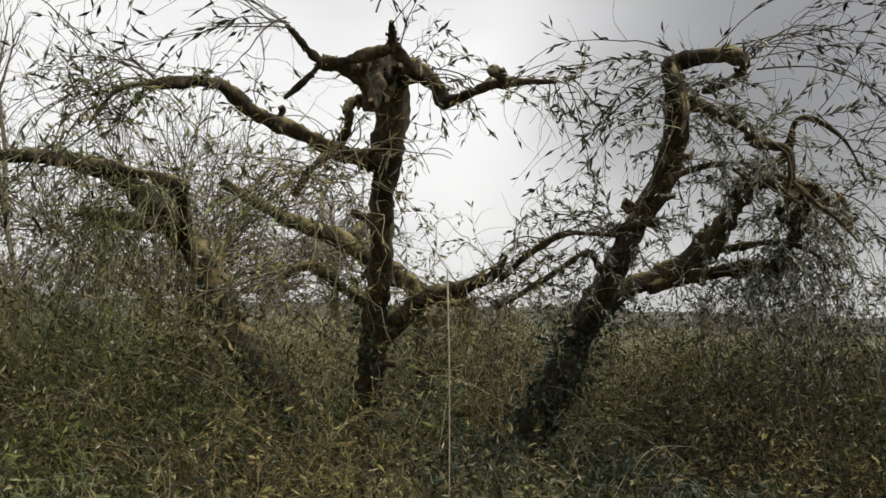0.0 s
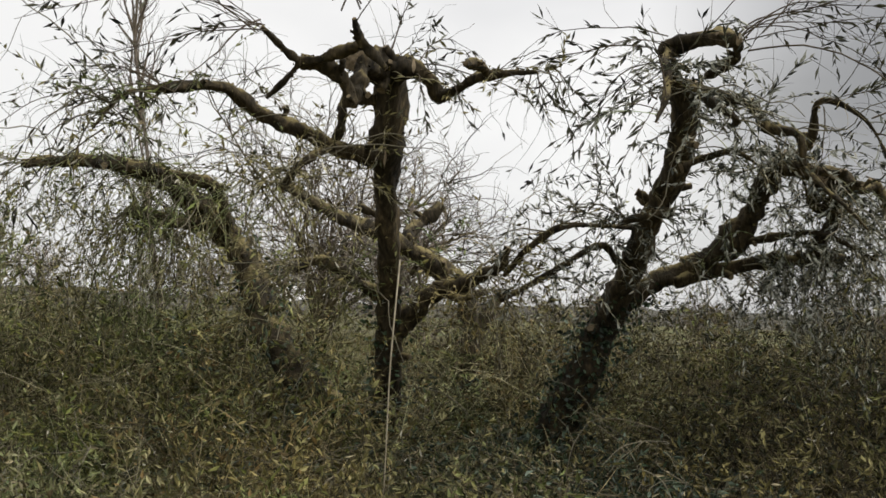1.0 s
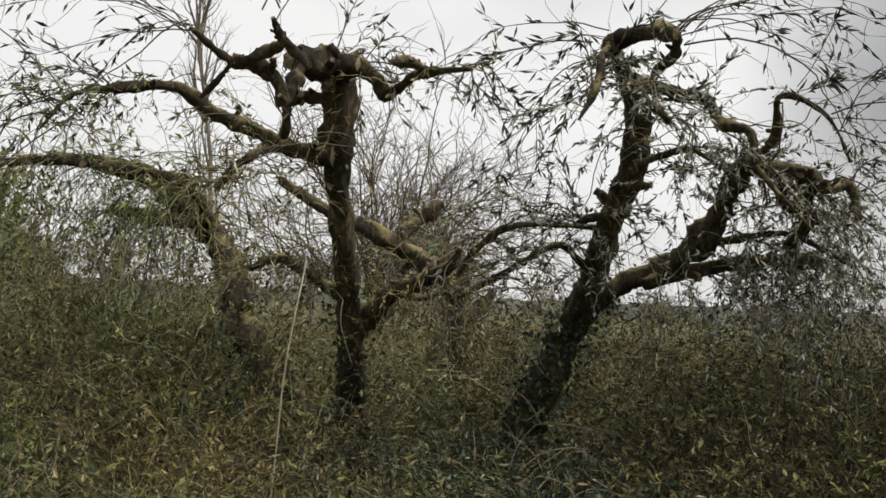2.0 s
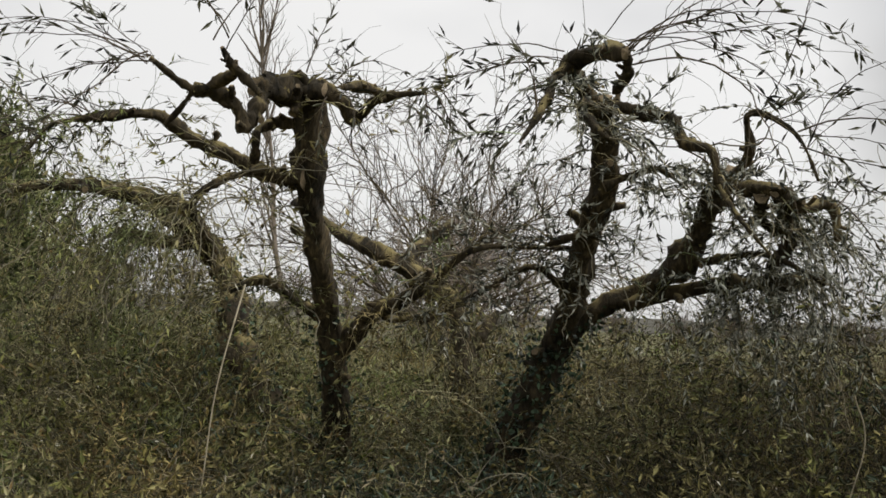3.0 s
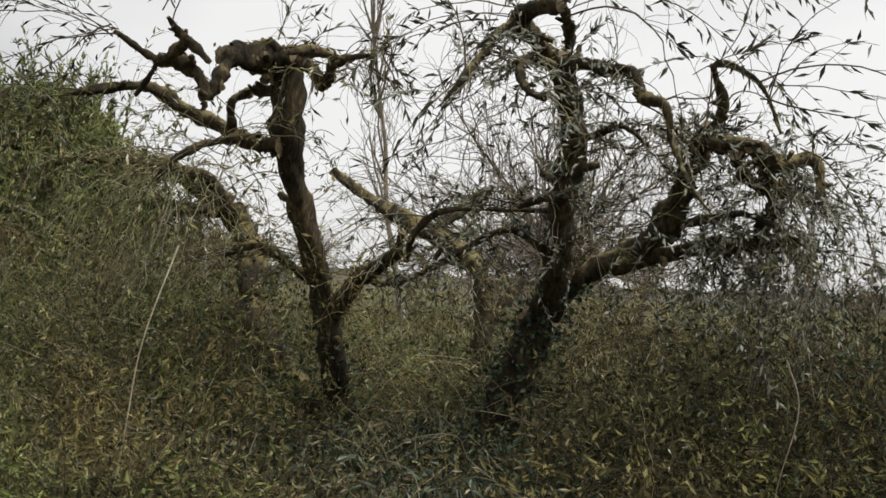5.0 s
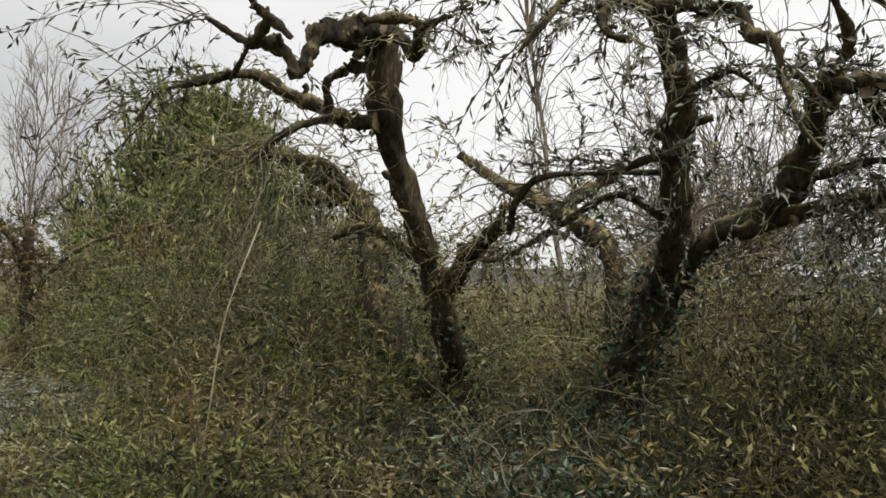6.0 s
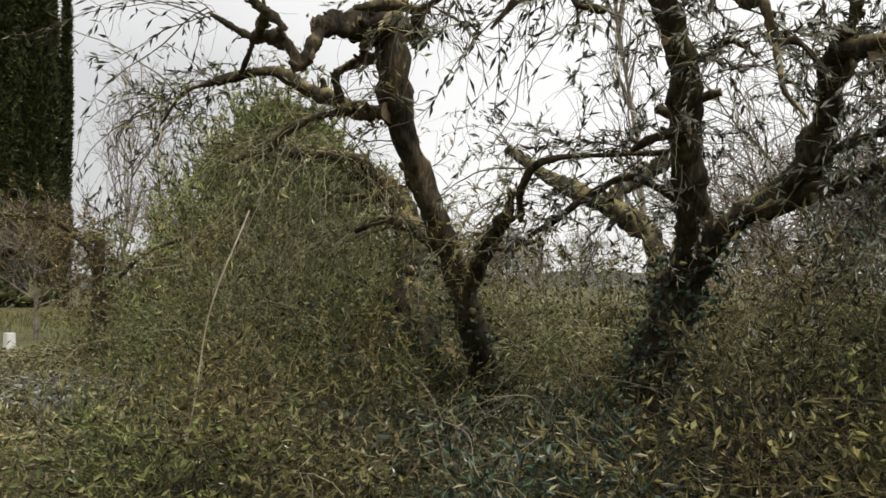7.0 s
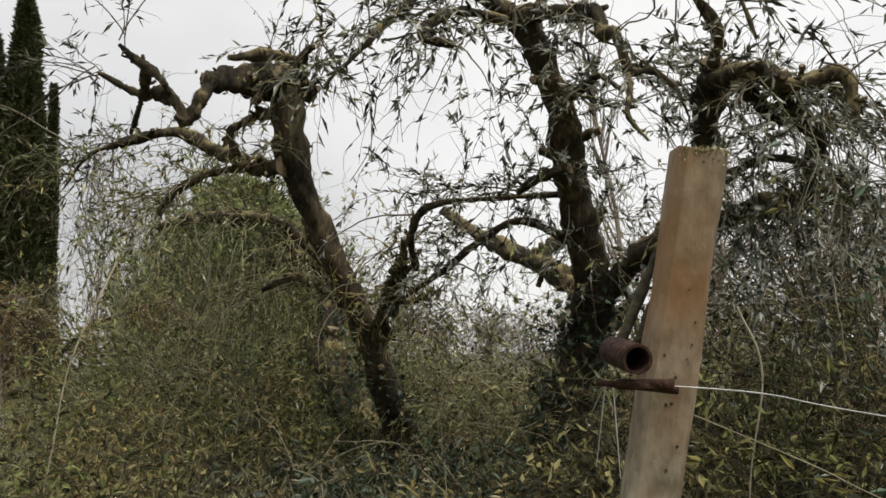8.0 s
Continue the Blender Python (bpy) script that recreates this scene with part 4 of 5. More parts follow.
def leafy_tips(bush, radius, height, count, gen):
    th, r = gen.uniform(0, 2 * math.pi, count), radius * 0.95 * np.sqrt(gen.random(count))
    z = height * np.clip(1 - (r / radius) ** 1.8, 0.05, 1)
    p = np.stack([r * np.cos(th), r * np.sin(th), z - 0.45], 1)
    d = np.stack([0.25 * np.cos(th), 0.25 * np.sin(th), np.ones(count)], 1) + gen.normal(0, 0.15, (count, 3))
    tips = droop(p, d, gen.uniform(0.5, 1.7, count), 7, 0.1, 0.15, gen)
    part("leafy_top", tubes("leafy_top", tips, np.full(count, 0.012), np.full(count, 0.004)), M_TWIG, bush)["kind"] = "stuff"
    q, w = along(tips, count * 40, gen, 0.0)
    ln = gen.uniform(0.08, 0.2, len(q))
    part("top_foliage", leaves("top_foliage", q, w / (np.linalg.norm(w, axis=1, keepdims=True) + 1e-9) + gen.normal(0, 0.5, w.shape), ln, ln * 0.3, gen), M_EVER, bush)["kind"] = "stuff"


column = lambda h: np.sqrt(np.clip(np.minimum(h * 9 + 0.3, (1 - h) * 3.0), 0, 1))
dome = lambda h: np.sqrt(np.clip(1.02 - (h * 1.0) ** 2.2, 0, 1)) * (0.8 + 0.2 * h)
evergreen("cypress", "tall dark green columnar cypress", "tree", (-58.2, 30.4, 0.2), 1.8, 29.0, 60000, 0.42, column, M_CYP, 41)
evergreen("cypress", "tall dark green columnar cypress", "tree", (-59.3, 28.2, 0.2), 1.8, 27.0, 50000, 0.42, column, M_CYP, 42)
evergreen("cypress", "slim dark green cypress, lower than its neighbours", "tree", (-57.4, 32.2, 0.2), 0.5, 22.6, 12000, 0.34, column, M_CYP, 43)
spire = lambda h: np.clip(1.0 - h, 0, 1) ** 0.42 * (0.85 + 0.15 * np.sin(h * 9))
ever_bush = evergreen("evergreen_bush", "dense dark green evergreen bush with upright leafy tips", "bush", (-10.3, 14.7, 0.2), 3.4, 5.5, 52000, 0.22, spire, M_EVER, 44)
leafy_tips(ever_bush, 3.4, 5.8, 420, np.random.default_rng(8))


# ---- undergrowth ----
def outside_path(x, y, gap):
    ok = np.ones(len(x), bool)
    for a, b in zip(LANE[:-1], LANE[1:]):
        a, b = np.array(a), np.array(b)
        u = b - a
        k = np.clip(((x - a[0]) * u[0] + (y - a[1]) * u[1]) / (u @ u), 0, 1)
        ok &= np.hypot(a[0] + k * u[0] - x, a[1] + k * u[1] - y) > gap
    return ok


LANE = [(-4.0, 0.0), (0.6, 0.15), (3.5, 0.5), (5.0, 1.2), (6.2, 3.0), (7.5, 5.0)]


def undergrowth(name, label, count, x0, x1, y0, y1, lo, hi, mat, seed, gap=3.2, lean=0.5, sag=1.3, r=0.003, clump=0.8, wob=0.3):
    gen = np.random.default_rng(seed)
    x, y = gen.uniform(x0, x1, count * 3), gen.uniform(y0, y1, count * 3)
    dens = np.array([noise.noise(Vector((a * clump, b * clump, seed))) for a, b in zip(x, y)])
    ok = outside_path(x, y, gap) & (dens + gen.normal(0, 0.25, len(x)) > -0.05)
    x, y = x[ok][:count], y[ok][:count]
    n = len(x)
    p = np.stack([x, y, ground_z(x, y) - 0.02], 1)
    d = gen.normal(0, lean, (n, 3))
    d[:, 2] = 1
    paths = droop(p, d, gen.uniform(lo, hi, n), 11 if wob > 0.5 else 7, sag * gen.uniform(0.4, 1.5, n), wob, gen, 0.2)
    ob = part(name, tubes(name, paths, gen.uniform(0.6, 1.4, n) * r, np.full(n, r * 0.3)), mat)
    return tagged(ob, label, name.replace("_", " "), kind="stuff"), paths


undergrowth("dry_grass", "tangled dry brown grass under the trees", 4500, -4.5, 9, 4.0, 14.0, 0.3, 0.9, M_DRY, 51, 3.2, 0.6, 1.8)
undergrowth("green_grass", "long olive-green grass under the trees", 5000, -5.5, 9, 4.0, 15.0, 0.3, 0.8, M_GREENSTEM, 52)
undergrowth("bramble", "thin arching bramble stems over the grass", 1600, -4.5, 9, 4.5, 11.5, 0.7, 1.8, M_TWIG, 53, 3.6, 0.6, 1.8, 0.0035, wob=0.95)
undergrowth("dead_stems", "pale dead stems among the undergrowth", 280, -7, 9, 4.5, 10.0, 0.6, 1.7, M_DEAD, 54, 3.6, 0.7, 1.0, 0.0038, wob=0.95)
undergrowth("short_sward", "short trodden grass along the open strip", 6000, -6, 10, -3.0, 6.0, 0.06, 0.16, M_GREENSTEM, 57, -1.0, 0.5, 1.5, 0.003)
undergrowth("fresh_grass", "patch of fresh green grass behind the trees", 5200, -11.0, -2.6, 16.5, 27.0, 0.1, 0.34, M_FRESH, 58, 3.2, 0.4, 1.4, 0.008, 0.3)
undergrowth("meadow_grass", "rough tawny grass of the far field", 14000, -45, 35, 14.0, 55.0, 0.25, 0.8, M_TAWNY, 55, 3.2, 0.35, 1.4, 0.011, 0.15)
undergrowth("meadow_weeds", "olive-green tufts of the far field", 9000, -40, 30, 13.0, 45.0, 0.2, 0.6, M_FIELDGREEN, 56, 3.2, 0.35, 1.4, 0.012, 0.2)


def thicket(place, radius, height, seed, stems=130, label="tangled bramble bush with dull narrow leaves", twig=None, tints=None):
    gen = np.random.default_rng(seed)
    bush = thing("bramble_bush", place, label, "bush", "undergrowth bushes")
    th = gen.uniform(0, 2 * math.pi, stems)
    r = radius * 0.6 * np.sqrt(gen.random(stems))
    p = np.stack([r * np.cos(th), r * np.sin(th), np.full(stems, -0.05)], 1)
    d = np.stack([0.5 * np.cos(th), 0.5 * np.sin(th), np.ones(stems)], 1) + gen.normal(0, 0.3, (stems, 3))
    twig, tints = twig or M_TWIG, tints or (M_BLADE, M_EVER, M_LITTER)
    main = droop(p, d, gen.uniform(0.8, 1.5, stems) * height * 1.25, 11, 0.65 / height * gen.uniform(0.4, 1.8, stems), 0.8, gen, -0.1)
    q, w = along(main, stems * 6, gen, 0.1)
    w = w / (np.linalg.norm(w, axis=1, keepdims=True) + 1e-9) + gen.normal(0, 0.9, w.shape)
    fine = droop(q, w, gen.uniform(0.15, 0.5, stems * 6), 7, 0.8, 1.0, gen, -0.1)
    part("cane_tangle", tubes("cane_tangle", main, gen.uniform(0.003, 0.006, stems), np.full(stems, 0.0015)), twig, bush)["kind"] = "stuff"
    part("brushwood", tubes("brushwood", fine, np.full(len(fine), 0.0024), np.full(len(fine), 0.001)), twig, bush)["kind"] = "stuff"
    for name, mat, n, lo, hi, wide in (("foliage", tints[0], stems * 18, 0.045, 0.1, 0.27), ("green_foliage", tints[1], stems * 13, 0.04, 0.085, 0.4), ("withered_foliage", tints[2], stems * 6, 0.035, 0.08, 0.4), ("pale_foliage", M_GLINT, stems // 2, 0.03, 0.07, 0.3)):
        q, w = along(fine, n, gen, 0.1)
        ln = gen.uniform(lo, hi, n)
        part(name, leaves(name, q, w / (np.linalg.norm(w, axis=1, keepdims=True) + 1e-9) + gen.normal(0, 0.8, w.shape), ln, ln * wide, gen), mat, bush)["kind"] = "stuff"


LOOKS = (
    ("tangled bramble bush with dull narrow leaves", M_TWIG, (M_BLADE, M_EVER, M_LITTER)),
    ("bramble bush with ochre withered leaves", M_TWIG, (M_GOLD, M_BLADE, M_OCHRE)),
    ("bramble bush with fresh olive-green leaves", M_TWIG, (M_OLIVE, M_OLIVE, M_BLADE)),
    ("dark bramble bush with blue-green leaves", M_SCRUB, (M_IVY, M_TEAL, M_SCRUBLEAF)),
    ("olive-brown bramble bush with withered leaves, shade put into its colours", M_SCRUB, (M_SCRUBLEAF, M_SCRUBLEAF, M_SCRUBLEAF)),
)
BUSHES = ((-0.3, 6.9, 1.1, 0.95), (-1.7, 7.3, 1.0, 0.7), (-2.7, 7.7, 1.0, 0.55), (0.9, 6.7, 0.9, 0.36), (1.15, 5.05, 0.45, 0.8))
BUSHES += ((-2.4, 8.7, 1.2, 0.95), (-3.9, 9.6, 1.4, 1.4), (1.6, 7.9, 0.8, 0.3), (2.7, 7.9, 0.8, 0.4), (3.7, 8.3, 1.0, 1.2), (4.9, 8.7, 1.0, 1.9))
BUSHES += ((6.0, 9.2, 1.3, 2.7), (5.2, 10.4, 1.4, 2.8), (3.6, 10.2, 1.2, 1.3), (7.4, 10.2, 1.4, 2.9), (1.0, 9.8, 0.7, 0.3), (-1.2, 10.6, 1.2, 0.8))
BUSHES += ((-1.5, 5.9, 0.7, 0.35), (0.0, 5.8, 1.0, 0.75), (1.4, 5.8, 0.9, 0.34), (2.8, 6.5, 0.9, 0.42), (3.9, 7.0, 0.9, 0.9), (5.0, 7.4, 0.9, 1.1))
BUSHES += ((-0.8, 8.45, 0.75, 1.45), (-1.5, 8.3, 0.8, 1.2), (-1.35, 9.0, 0.8, 1.6), (-0.25, 8.0, 0.55, 0.95))
SCRUB = ((2.0, 12.3, 1.3, 1.6), (3.4, 12.4, 1.4, 1.8), (4.8, 11.8, 1.5, 3.0), (6.2, 11.0, 1.5, 3.0), (7.6, 11.8, 1.6, 3.1), (9.2, 11.0, 1.6, 2.7), (6.9, 9.2, 1.2, 2.2), (8.3, 9.4, 1.3, 2.4))
SCRUB += ((0.8, 13.6, 1.1, 1.9), (-3.2, 12.4, 1.3, 1.9), (-4.8, 12.2, 1.4, 2.1), (-6.3, 12.2, 1.5, 2.0), (-9.5, 13.0, 1.5, 1.9), (-11.8, 13.0, 1.6, 1.8), (-6.6, 14.2, 1.5, 2.2), (5.6, 13.6, 1.6, 2.3), (8.6, 14.0, 1.6, 2.4), (2.6, 14.4, 1.4, 2.2), (1.4, 16.0, 1.5, 2.1), (3.9, 16.0, 1.6, 2.3), (6.8, 16.5, 1.8, 2.4))
for k, (x, y, r, h) in enumerate(SCRUB):
    thicket((x, y, gz(x, y)), r, h, 400 + k, 170, "dark brown scrub bush with few withered leaves", M_SCRUB, (M_SCRUBLEAF, M_SCRUBLEAF, M_SCRUB))
# Right of x = 2 the dark looks put the shade there into leaf colour.
for k, (x, y, r, h) in enumerate(BUSHES):
    thicket((x, y, gz(x, y)), r, h, 300 + k, 300 if h > 2.0 else 240 if h > 1.1 else 150, *LOOKS[(4, 4, 3)[k % 3] if x > 2.0 else (1, 2, 0, 1, 4)[k % 5]])

for k, (x, y, r, h) in enumerate(((-0.5, 8.1, 0.7, 1.1), (0.75, 7.9, 0.5, 0.32), (1.55, 8.5, 0.6, 0.45))):
    thicket((x, y, gz(x, y)), r, h, 350 + k, 120, *LOOKS[3])
for k, (x, y, r, h) in enumerate(((-3.4, 9.4, 1.3, 2.9), (-2.6, 9.9, 1.1, 2.8), (-4.7, 10.2, 1.5, 2.6), (-5.9, 10.1, 1.3, 1.6), (-1.55, 10.1, 1.0, 1.9), (-7.4, 11.0, 1.4, 1.6), (-2.1, 11.4, 1.2, 2.5), (-3.7, 11.2, 1.3, 2.6), (-9.4, 11.6, 1.4, 1.5))):
    thicket((x, y, gz(x, y)), r, h, 360 + k, 280, *LOOKS[(2, 1, 0, 1)[k % 4]])
for k, (x, y, r, h) in enumerate(((1.3, 10.65, 0.5, 2.2), (1.65, 10.2, 0.5, 2.0), (2.0, 10.7, 0.6, 2.0), (0.85, 10.7, 0.4, 1.5))):
    thicket((x, y, gz(x, y)), r, h, 380 + k, 170, *LOOKS[1])

YP = (-1.6, 14.6)


def stem(points, r):
    st = thing("dry_cane", points[0], "single pale dead cane leaning out of the brambles", "cane", "dry canes")
    line = smooth_line(points, 10) - np.array(points[0])
    part("stalk", tubes("stalk", line[None], [r * 0.55], [r], 5), M_PALE, st)


stem([(0.90, 5.2, gz(0.9, 5.2)), (0.89, 5.38, 1.1), (0.88, 5.5, 1.68), (0.87, 5.79, 2.3)], 0.006)
stem([(4.6, 6.9, gz(4.6, 6.9)), (4.5, 6.8, 0.9), (4.62, 6.75, 1.5), (4.55, 6.7, 1.8)], 0.005)


def dead_branch(x, y, way, length, seed, r):
    """A crooked pale branch that leans out of the brambles, with a few twigs."""
    gen = np.random.default_rng(seed)
    base = (x, y, gz(x, y))
    br = thing("dead_branch", base, "crooked pale dead branch leaning in the brambles", "branch", "dead branches")
    n = 7
    step = np.stack([np.full(n, math.cos(way)), np.full(n, 0.5 * math.sin(way)), np.linspace(1.3, -0.5, n)], 1) + gen.normal(0, 0.55, (n, 3))
    pts = np.cumsum(step / np.linalg.norm(step, axis=1, keepdims=True) * length / n, axis=0)
    pts = np.concatenate([[(0, 0, 0.0)], pts])
    pts[:, 2] = np.maximum(pts[:, 2], 0.0)
    main = smooth_line(pts, 5)[None]
    part("bough", tubes("bough", main, [r], [r * 0.4], 5), M_DEAD, br)
    q, w = along(main, 4, gen, 0.35)
    w = w / (np.linalg.norm(w, axis=1, keepdims=True) + 1e-9) + gen.normal(0, 0.8, w.shape)
    for a, b in zip(q, w):
        line = smooth_line(droop([a], [b], [length * gen.uniform(0.2, 0.45)], 5, 0.8, 0.6, gen, -0.05)[0], 4)
        part("twig", tubes("twig", line[None], [r * 0.55], [r * 0.25], 4), M_DEAD, br)


spot = np.random.default_rng(77)
for k in range(46):
    x = -3.2 + 9.6 * (k + spot.random()) / 46
    y = 5.7 + 0.55 * max(0.0, x - 2.0) + 2.4 * spot.random()
    dead_branch(x, y, spot.uniform(0, 6.28), spot.uniform(0.7, 1.7), 700 + k, spot.uniform(0.004, 0.007))


for k in range(30):
    dead_branch(-5.4 + 6.2 * (k + spot.random()) / 30, spot.uniform(5.6, 8.3), spot.uniform(0, 6.28), spot.uniform(0.9, 2.1), 800 + k, spot.uniform(0.005, 0.009))


for k in range(24):
    dead_branch(-1.2 + 5.0 * (k + spot.random()) / 24, spot.uniform(5.8, 7.6), spot.uniform(0, 6.28), spot.uniform(0.9, 1.9), 850 + k, spot.uniform(0.004, 0.0065))


def litter(name, label, count, x0, x1, y0, y1, mat, seed, lo=0.05, hi=0.10, wide=0.35, rise=0.25):
    gen = np.random.default_rng(seed)
    x, y = gen.uniform(x0, x1, count) + gen.normal(0, 0.35, count), gen.uniform(y0, y1, count)
    y += 0.5 * np.sin(1.3 * x + seed) * np.clip((y1 - y) / (y1 - y0), 0, 1) + np.abs(gen.normal(0, 0.3, count))
    p = np.stack([x, y, ground_z(x, y) + 0.05 + rise * gen.random(count) ** 1.5], 1)
    w = gen.normal(0, 1, (count, 3)) * (1, 1, 0.35)
    ln = gen.uniform(lo, hi, count)
    tagged(part(name, leaves(name, p, w, ln, ln * wide, gen), mat), label, "leaves", kind="stuff")


litter("curled_leaves", "pale curled leaves under the weeping twigs", 900, -1.6, 1.6, 8.2, 10.6, M_GLINT, 67, 0.05, 0.12, 0.3)
litter("pale_leaves", "pale leaves caught in the brambles", 700, -7.5, 1.0, 5.4, 8.4, M_GLINT, 68, 0.04, 0.1, 0.35)
litter("fallen_leaves", "pale and brown fallen leaves on the grass", 14000, -12, 8, 5.0, 14.0, M_LITTER, 61, 0.06, 0.13)
litter("leaf_litter", "deep brown and pale leaf litter on bare ground", 16000, -13, -0.5, 4.0, 11.0, M_LITTER, 63, 0.05, 0.12)
litter("short_grass", "short green blades among the leaf litter", 9000, -13, -0.5, 4.0, 12.0, M_OLIVE, 64, 0.08, 0.2, 0.08)
litter("grey_leaves", "grey-green and whitish leaves in a drift on the ground", 5200, -6.5, -1.6, 5.6, 8.0, M_GREYLEAF, 69, 0.05, 0.13, 0.35)
litter("ochre_leaves", "ochre withered leaves drifted on the ground", 5000, -3.6, 0.2, 5.0, 9.5, M_OCHRE, 65, 0.05, 0.12)
litter("blue_green_leaves", "blue-green leaves of low plants at the feet of the trees", 800, -0.6, 2.4, 6.0, 8.6, M_TEAL, 70, 0.06, 0.12, 0.4, 0.55)
litter("narrow_leaves", "brown narrow leaves caught in the low brambles", 1500, -1.6, 4.2, 5.8, 8.4, M_LITTER, 71, 0.05, 0.11, 0.25, 0.6)
litter("golden_leaves", "ochre and golden leaves fallen in the far grass", 2600, -4.6, -1.9, 13.2, 15.6, M_GOLDLEAF, 66, 0.06, 0.14)
litter("yellow_leaves", "patch of yellow fallen leaves in the grass", 700, YP[0] - 0.7, YP[0] + 0.7, YP[1] - 0.6, YP[1] + 0.6, M_YELLOW, 62)


# ---- fence ----
def prism(bm, w, d, z0, z1, taper=1.0, cuts=10, rough=0.004, seed=0):
    """An upright bar of uneven faces with worn corners."""
    ring = [(-0.5, -0.36), (-0.36, -0.5), (0.36, -0.5), (0.5, -0.36), (0.5, 0.36), (0.36, 0.5), (-0.36, 0.5), (-0.5, 0.36)]
    rows = []
    for i in range(cuts + 1):
        s = i / cuts
        k = 1 + (taper - 1) * s
        rows.append([bm.verts.new((x * w * k + rough * noise.noise(Vector((x * 9, s * 14, seed))), y * d * k + rough * noise.noise(Vector((y * 9, s * 14, seed + 5))), z0 + (z1 - z0) * s + (rough * 2.5 * noise.noise(Vector((x * 7, y * 7, seed + 2))) if i == cuts else 0))) for x, y in ring])
    for a, b in zip(rows[:-1], rows[1:]):
        for j in range(8):
            bm.faces.new((a[j], a[(j + 1) % 8], b[(j + 1) % 8], b[j]))
    bm.faces.new(rows[-1])
    bm.faces.new(rows[0][::-1])


FOOT, TOP = Vector((4.857, 4.673, -0.284)), Vector((5.364, 4.726, 2.033))


def bar(bm, a, b, r0, r1=None, sides=10, bumps=0.0, steps=6):
    """A straight round bar between two points."""
    a, b = Vector(a), Vector(b)
    r1 = r0 if r1 is None else r1
    z = (b - a).normalized()
    x = z.orthogonal().normalized()
    y = z.cross(x)
    rows = []
    for i in range(steps + 1):
        s = i / steps
        c, r = a.lerp(b, s), r0 + (r1 - r0) * s
        rows.append([bm.verts.new(c + (x * math.cos(t) + y * math.sin(t)) * (r + bumps * noise.noise(c * 40 + Vector((t, 0, 0))))) for t in (2 * math.pi * j / sides for j in range(sides))])
    for p, q in zip(rows[:-1], rows[1:]):
        for j in range(sides):
            bm.faces.new((p[j], p[(j + 1) % sides], q[(j + 1) % sides], q[j])).smooth = True
    return rows


def fence_post():
    post = thing("fence_post", FOOT, "leaning concrete fence post with orange lichen", "post")
    z = (TOP - FOOT).normalized()
    y = Vector((-0.7, 0.71, 0.0))
    y = (y - z * y.dot(z)).normalized()
    x = y.cross(z)
    post.matrix_world = Matrix.Translation(FOOT) @ Matrix((x, y, z)).transposed().to_4x4()
    high = (TOP - FOOT).length
    bm = bmesh.new()
    prism(bm, 0.132, 0.126, 0, high, 0.8, 22, 0.006, 3)
    shaft = part("shaft", bm, M_CONC, post)
    gen = np.random.default_rng(5)
    q = np.stack([gen.uniform(-0.05, 0.05, 160), gen.uniform(-0.05, 0.05, 160), np.full(160, high - 0.002) - 0.03 * gen.random(160) ** 3], 1)
    edge = gen.random(160) < 0.6
    q[edge, 1] = -0.051
    part("lichen", leaves("lichen", q, gen.normal(0, 1, (160, 3)), gen.uniform(0.006, 0.014, 160), gen.uniform(0.005, 0.01, 160), gen), M_LICHEN, shaft, "yellowish lichen crust")["kind"] = "stuff"
    pit = bmesh.new()
    bmesh.ops.create_icosphere(pit, subdivisions=1, radius=1.0)
    pit_mesh = bpy.data.meshes.new("pit")
    pit.to_mesh(pit_mesh)
    pit.free()
    pit_mesh.materials.append(M_PIT)
    for k in range(60):
        ob = new("pit", pit_mesh)
        ob.parent = shaft
        h = gen.uniform(0.9, high - 0.03)
        k2 = 1 - 0.2 * h / high
        ob.location = (gen.uniform(-0.04, 0.04), -0.063 * k2 + 0.001, h) if k % 3 else (0.066 * k2 - 0.001, gen.uniform(-0.04, 0.04), h)
        size = gen.uniform(0.0012, 0.0042)
        ob.scale = (size, size, size * gen.uniform(1, 1.8))
    return post


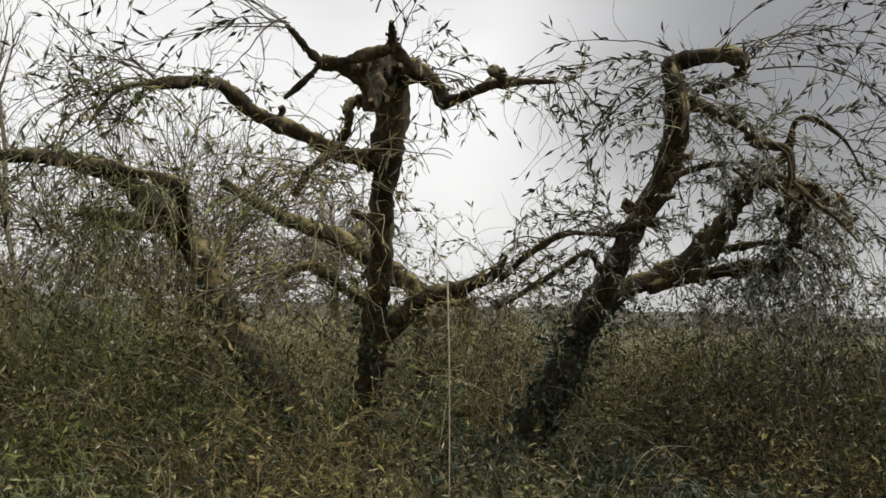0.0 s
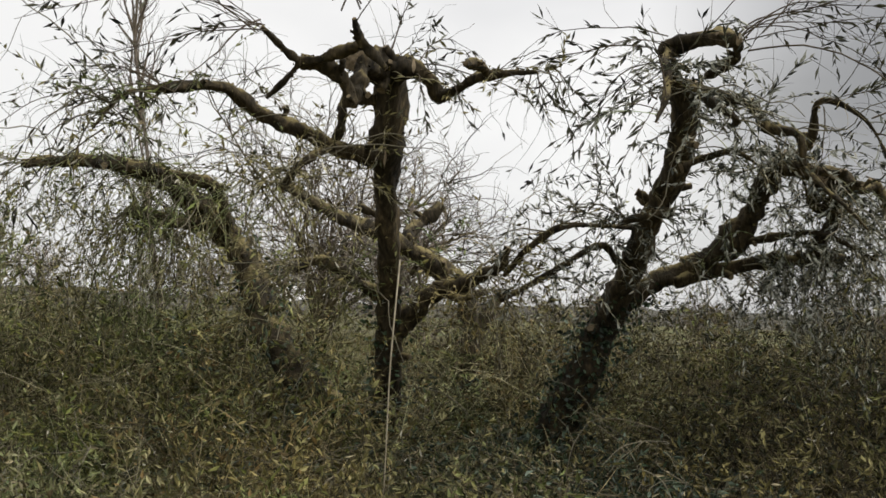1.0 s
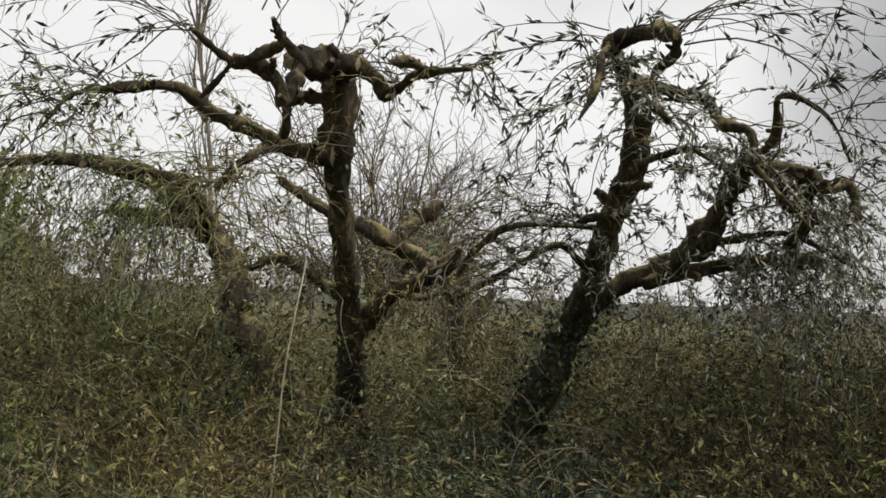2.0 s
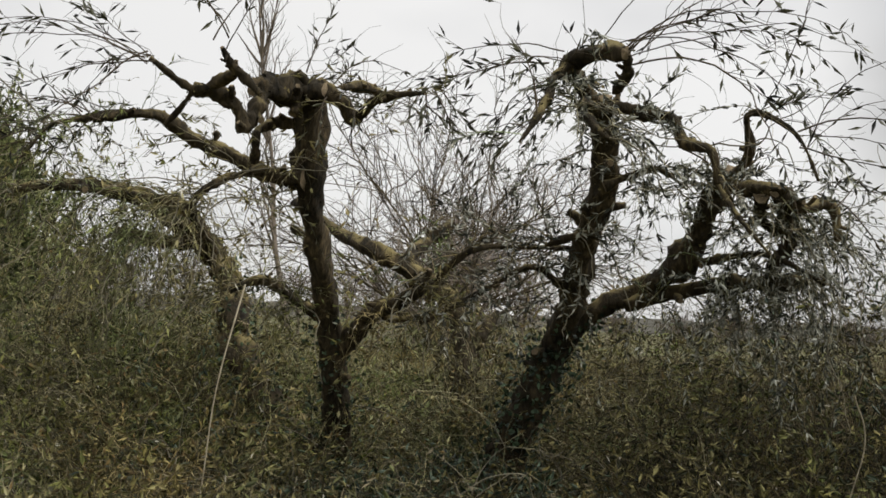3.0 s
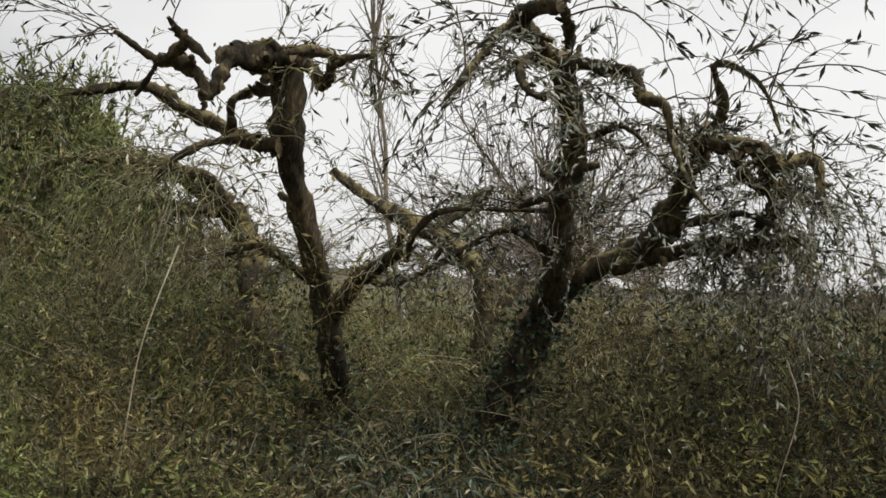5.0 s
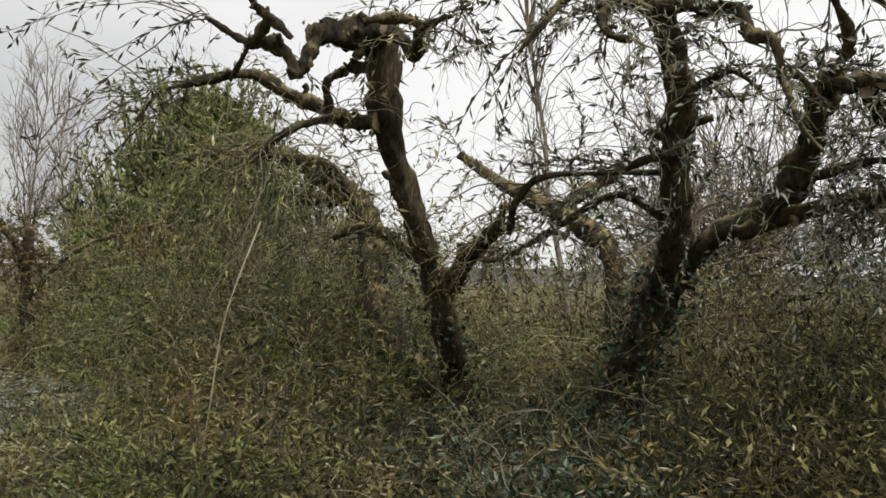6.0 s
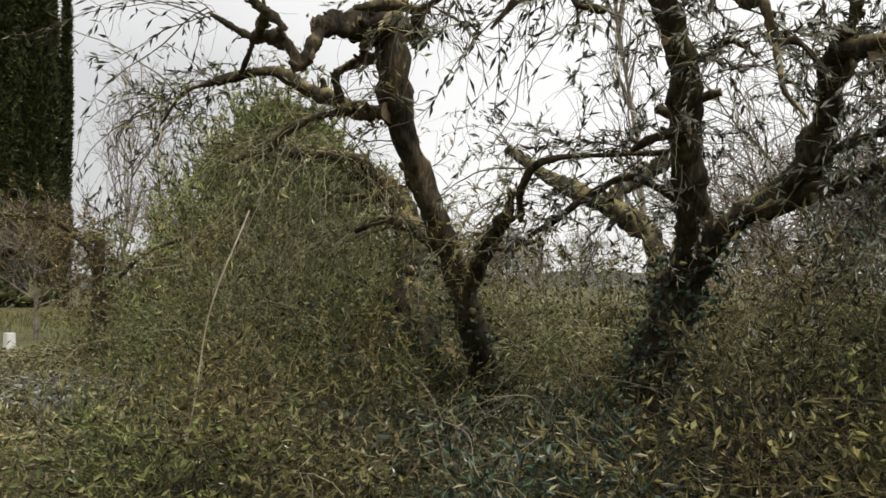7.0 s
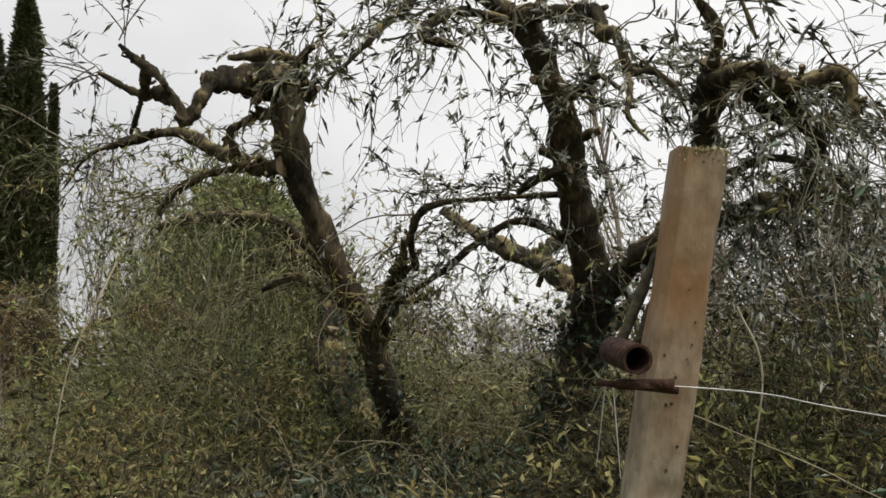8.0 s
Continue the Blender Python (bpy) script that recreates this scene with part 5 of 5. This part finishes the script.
def pipe_clamp():
    """A short rusty pipe with an iron strap under it, wired to the post."""
    clamp = thing("pipe_clamp", (5.285, 4.555, 1.518), "short rusty pipe strapped to the concrete post", "pipe")
    o = Vector((5.285, 4.555, 1.518))
    a, b = Vector((5.283, 4.549, 1.582)) - o, Vector((5.176, 4.630, 1.604)) - o
    bm = bmesh.new()
    outer = bar(bm, b, a, 0.031, 0.032, 24, 0.0015, 6)
    inner = bar(bm, b, a, 0.025, 0.026, 24, 0.0, 6)
    for j in range(24):
        bm.faces.new((outer[-1][j], outer[-1][(j + 1) % 24], inner[-1][(j + 1) % 24], inner[-1][j]))
        bm.faces.new((outer[0][j], inner[0][j], inner[0][(j + 1) % 24], outer[0][(j + 1) % 24]))
    bm.faces.new(inner[0])
    bmesh.ops.recalc_face_normals(bm, faces=bm.faces[:])
    part("pipe", bm, M_RUST, clamp, "rusty open pipe")
    bm = bmesh.new()
    for p, q, r in (((5.189, 4.534, 1.537), (5.319, 4.645, 1.516), 0.008), ((5.207, 4.590, 1.532), (5.319, 4.628, 1.527), 0.012)):
        rows = bar(bm, Vector(p) - o, Vector(q) - o, r, r, 8, 0.003)
        bm.faces.new(rows[-1])
        bm.faces.new(rows[0][::-1])
    part("strap", bm, M_RUST, clamp, "dark iron strap")
    for p, q in (((5.206, 4.545, 1.535), (5.172, 4.546, 1.361)), ((5.217, 4.556, 1.529), (5.223, 4.556, 1.339)), ((5.195, 4.557, 1.529), (5.139, 4.591, 1.473))):
        bm = bmesh.new()
        bar(bm, Vector(p) - o, Vector(q) - o, 0.0015, 0.001, 5, 0.0, 3)
        part("wire_end", bm, M_WIRE, clamp)


def stake(a, b, r):
    st = thing("stake", a, "dark mossy stake wedged against the post", "stake", "stakes")
    part("wood", limb_mesh("wood", [a, (Vector(a) + Vector(b)) / 2 + Vector((0.004, 0, 0)), b], r * 1.3, r * 0.6, 4, 0.25, 10, True, 6, a), M_STAKE, st)


def wire(points, r, mat, label):
    w = thing("fence_wire", points[0], label, "wire", "fence wires")
    line = smooth_line(points, 10) - np.array(points[0])
    part("strand", tubes("strand", line[None], [r], [r], 6), mat, w)


def white_block():
    block = thing("white_block", (-16.2, 11.4, gz(-16.2, 11.4)), "small white block standing on the far grass", "block")
    bm = bmesh.new()
    prism(bm, 0.3, 0.22, -0.03, 0.4, 0.92, 4, 0.01, 9)
    part("body", bm, M_WHITE, block)


white_block()
fence_post()
pipe_clamp()
stake((5.135, 4.686, 1.574), (5.238, 4.769, 1.860), 0.0125)
stake((5.166, 4.714, 1.574), (5.230, 4.763, 1.764), 0.011)
wire([(5.286, 4.634, 1.527), (5.434, 4.811, 1.501), (5.618, 5.006, 1.444), (6.342, 5.751, 1.258), (7.137, 6.580, 1.166)], 0.0016, M_WIRE, "bright galvanised fence wire tied to the post")
wire([(5.283, 4.802, 1.560), (5.497, 5.427, 1.439), (5.905, 6.597, 1.259), (6.371, 7.935, 1.168)], 0.0013, M_RUST, "dull rusty fence wire tied to the post")
wire([(5.276, 4.768, 1.462), (5.469, 4.967, 1.336), (5.608, 5.108, 1.237), (6.002, 5.531, 1.001)], 0.0013, M_PALE, "slack pale fence wire hanging from the post")
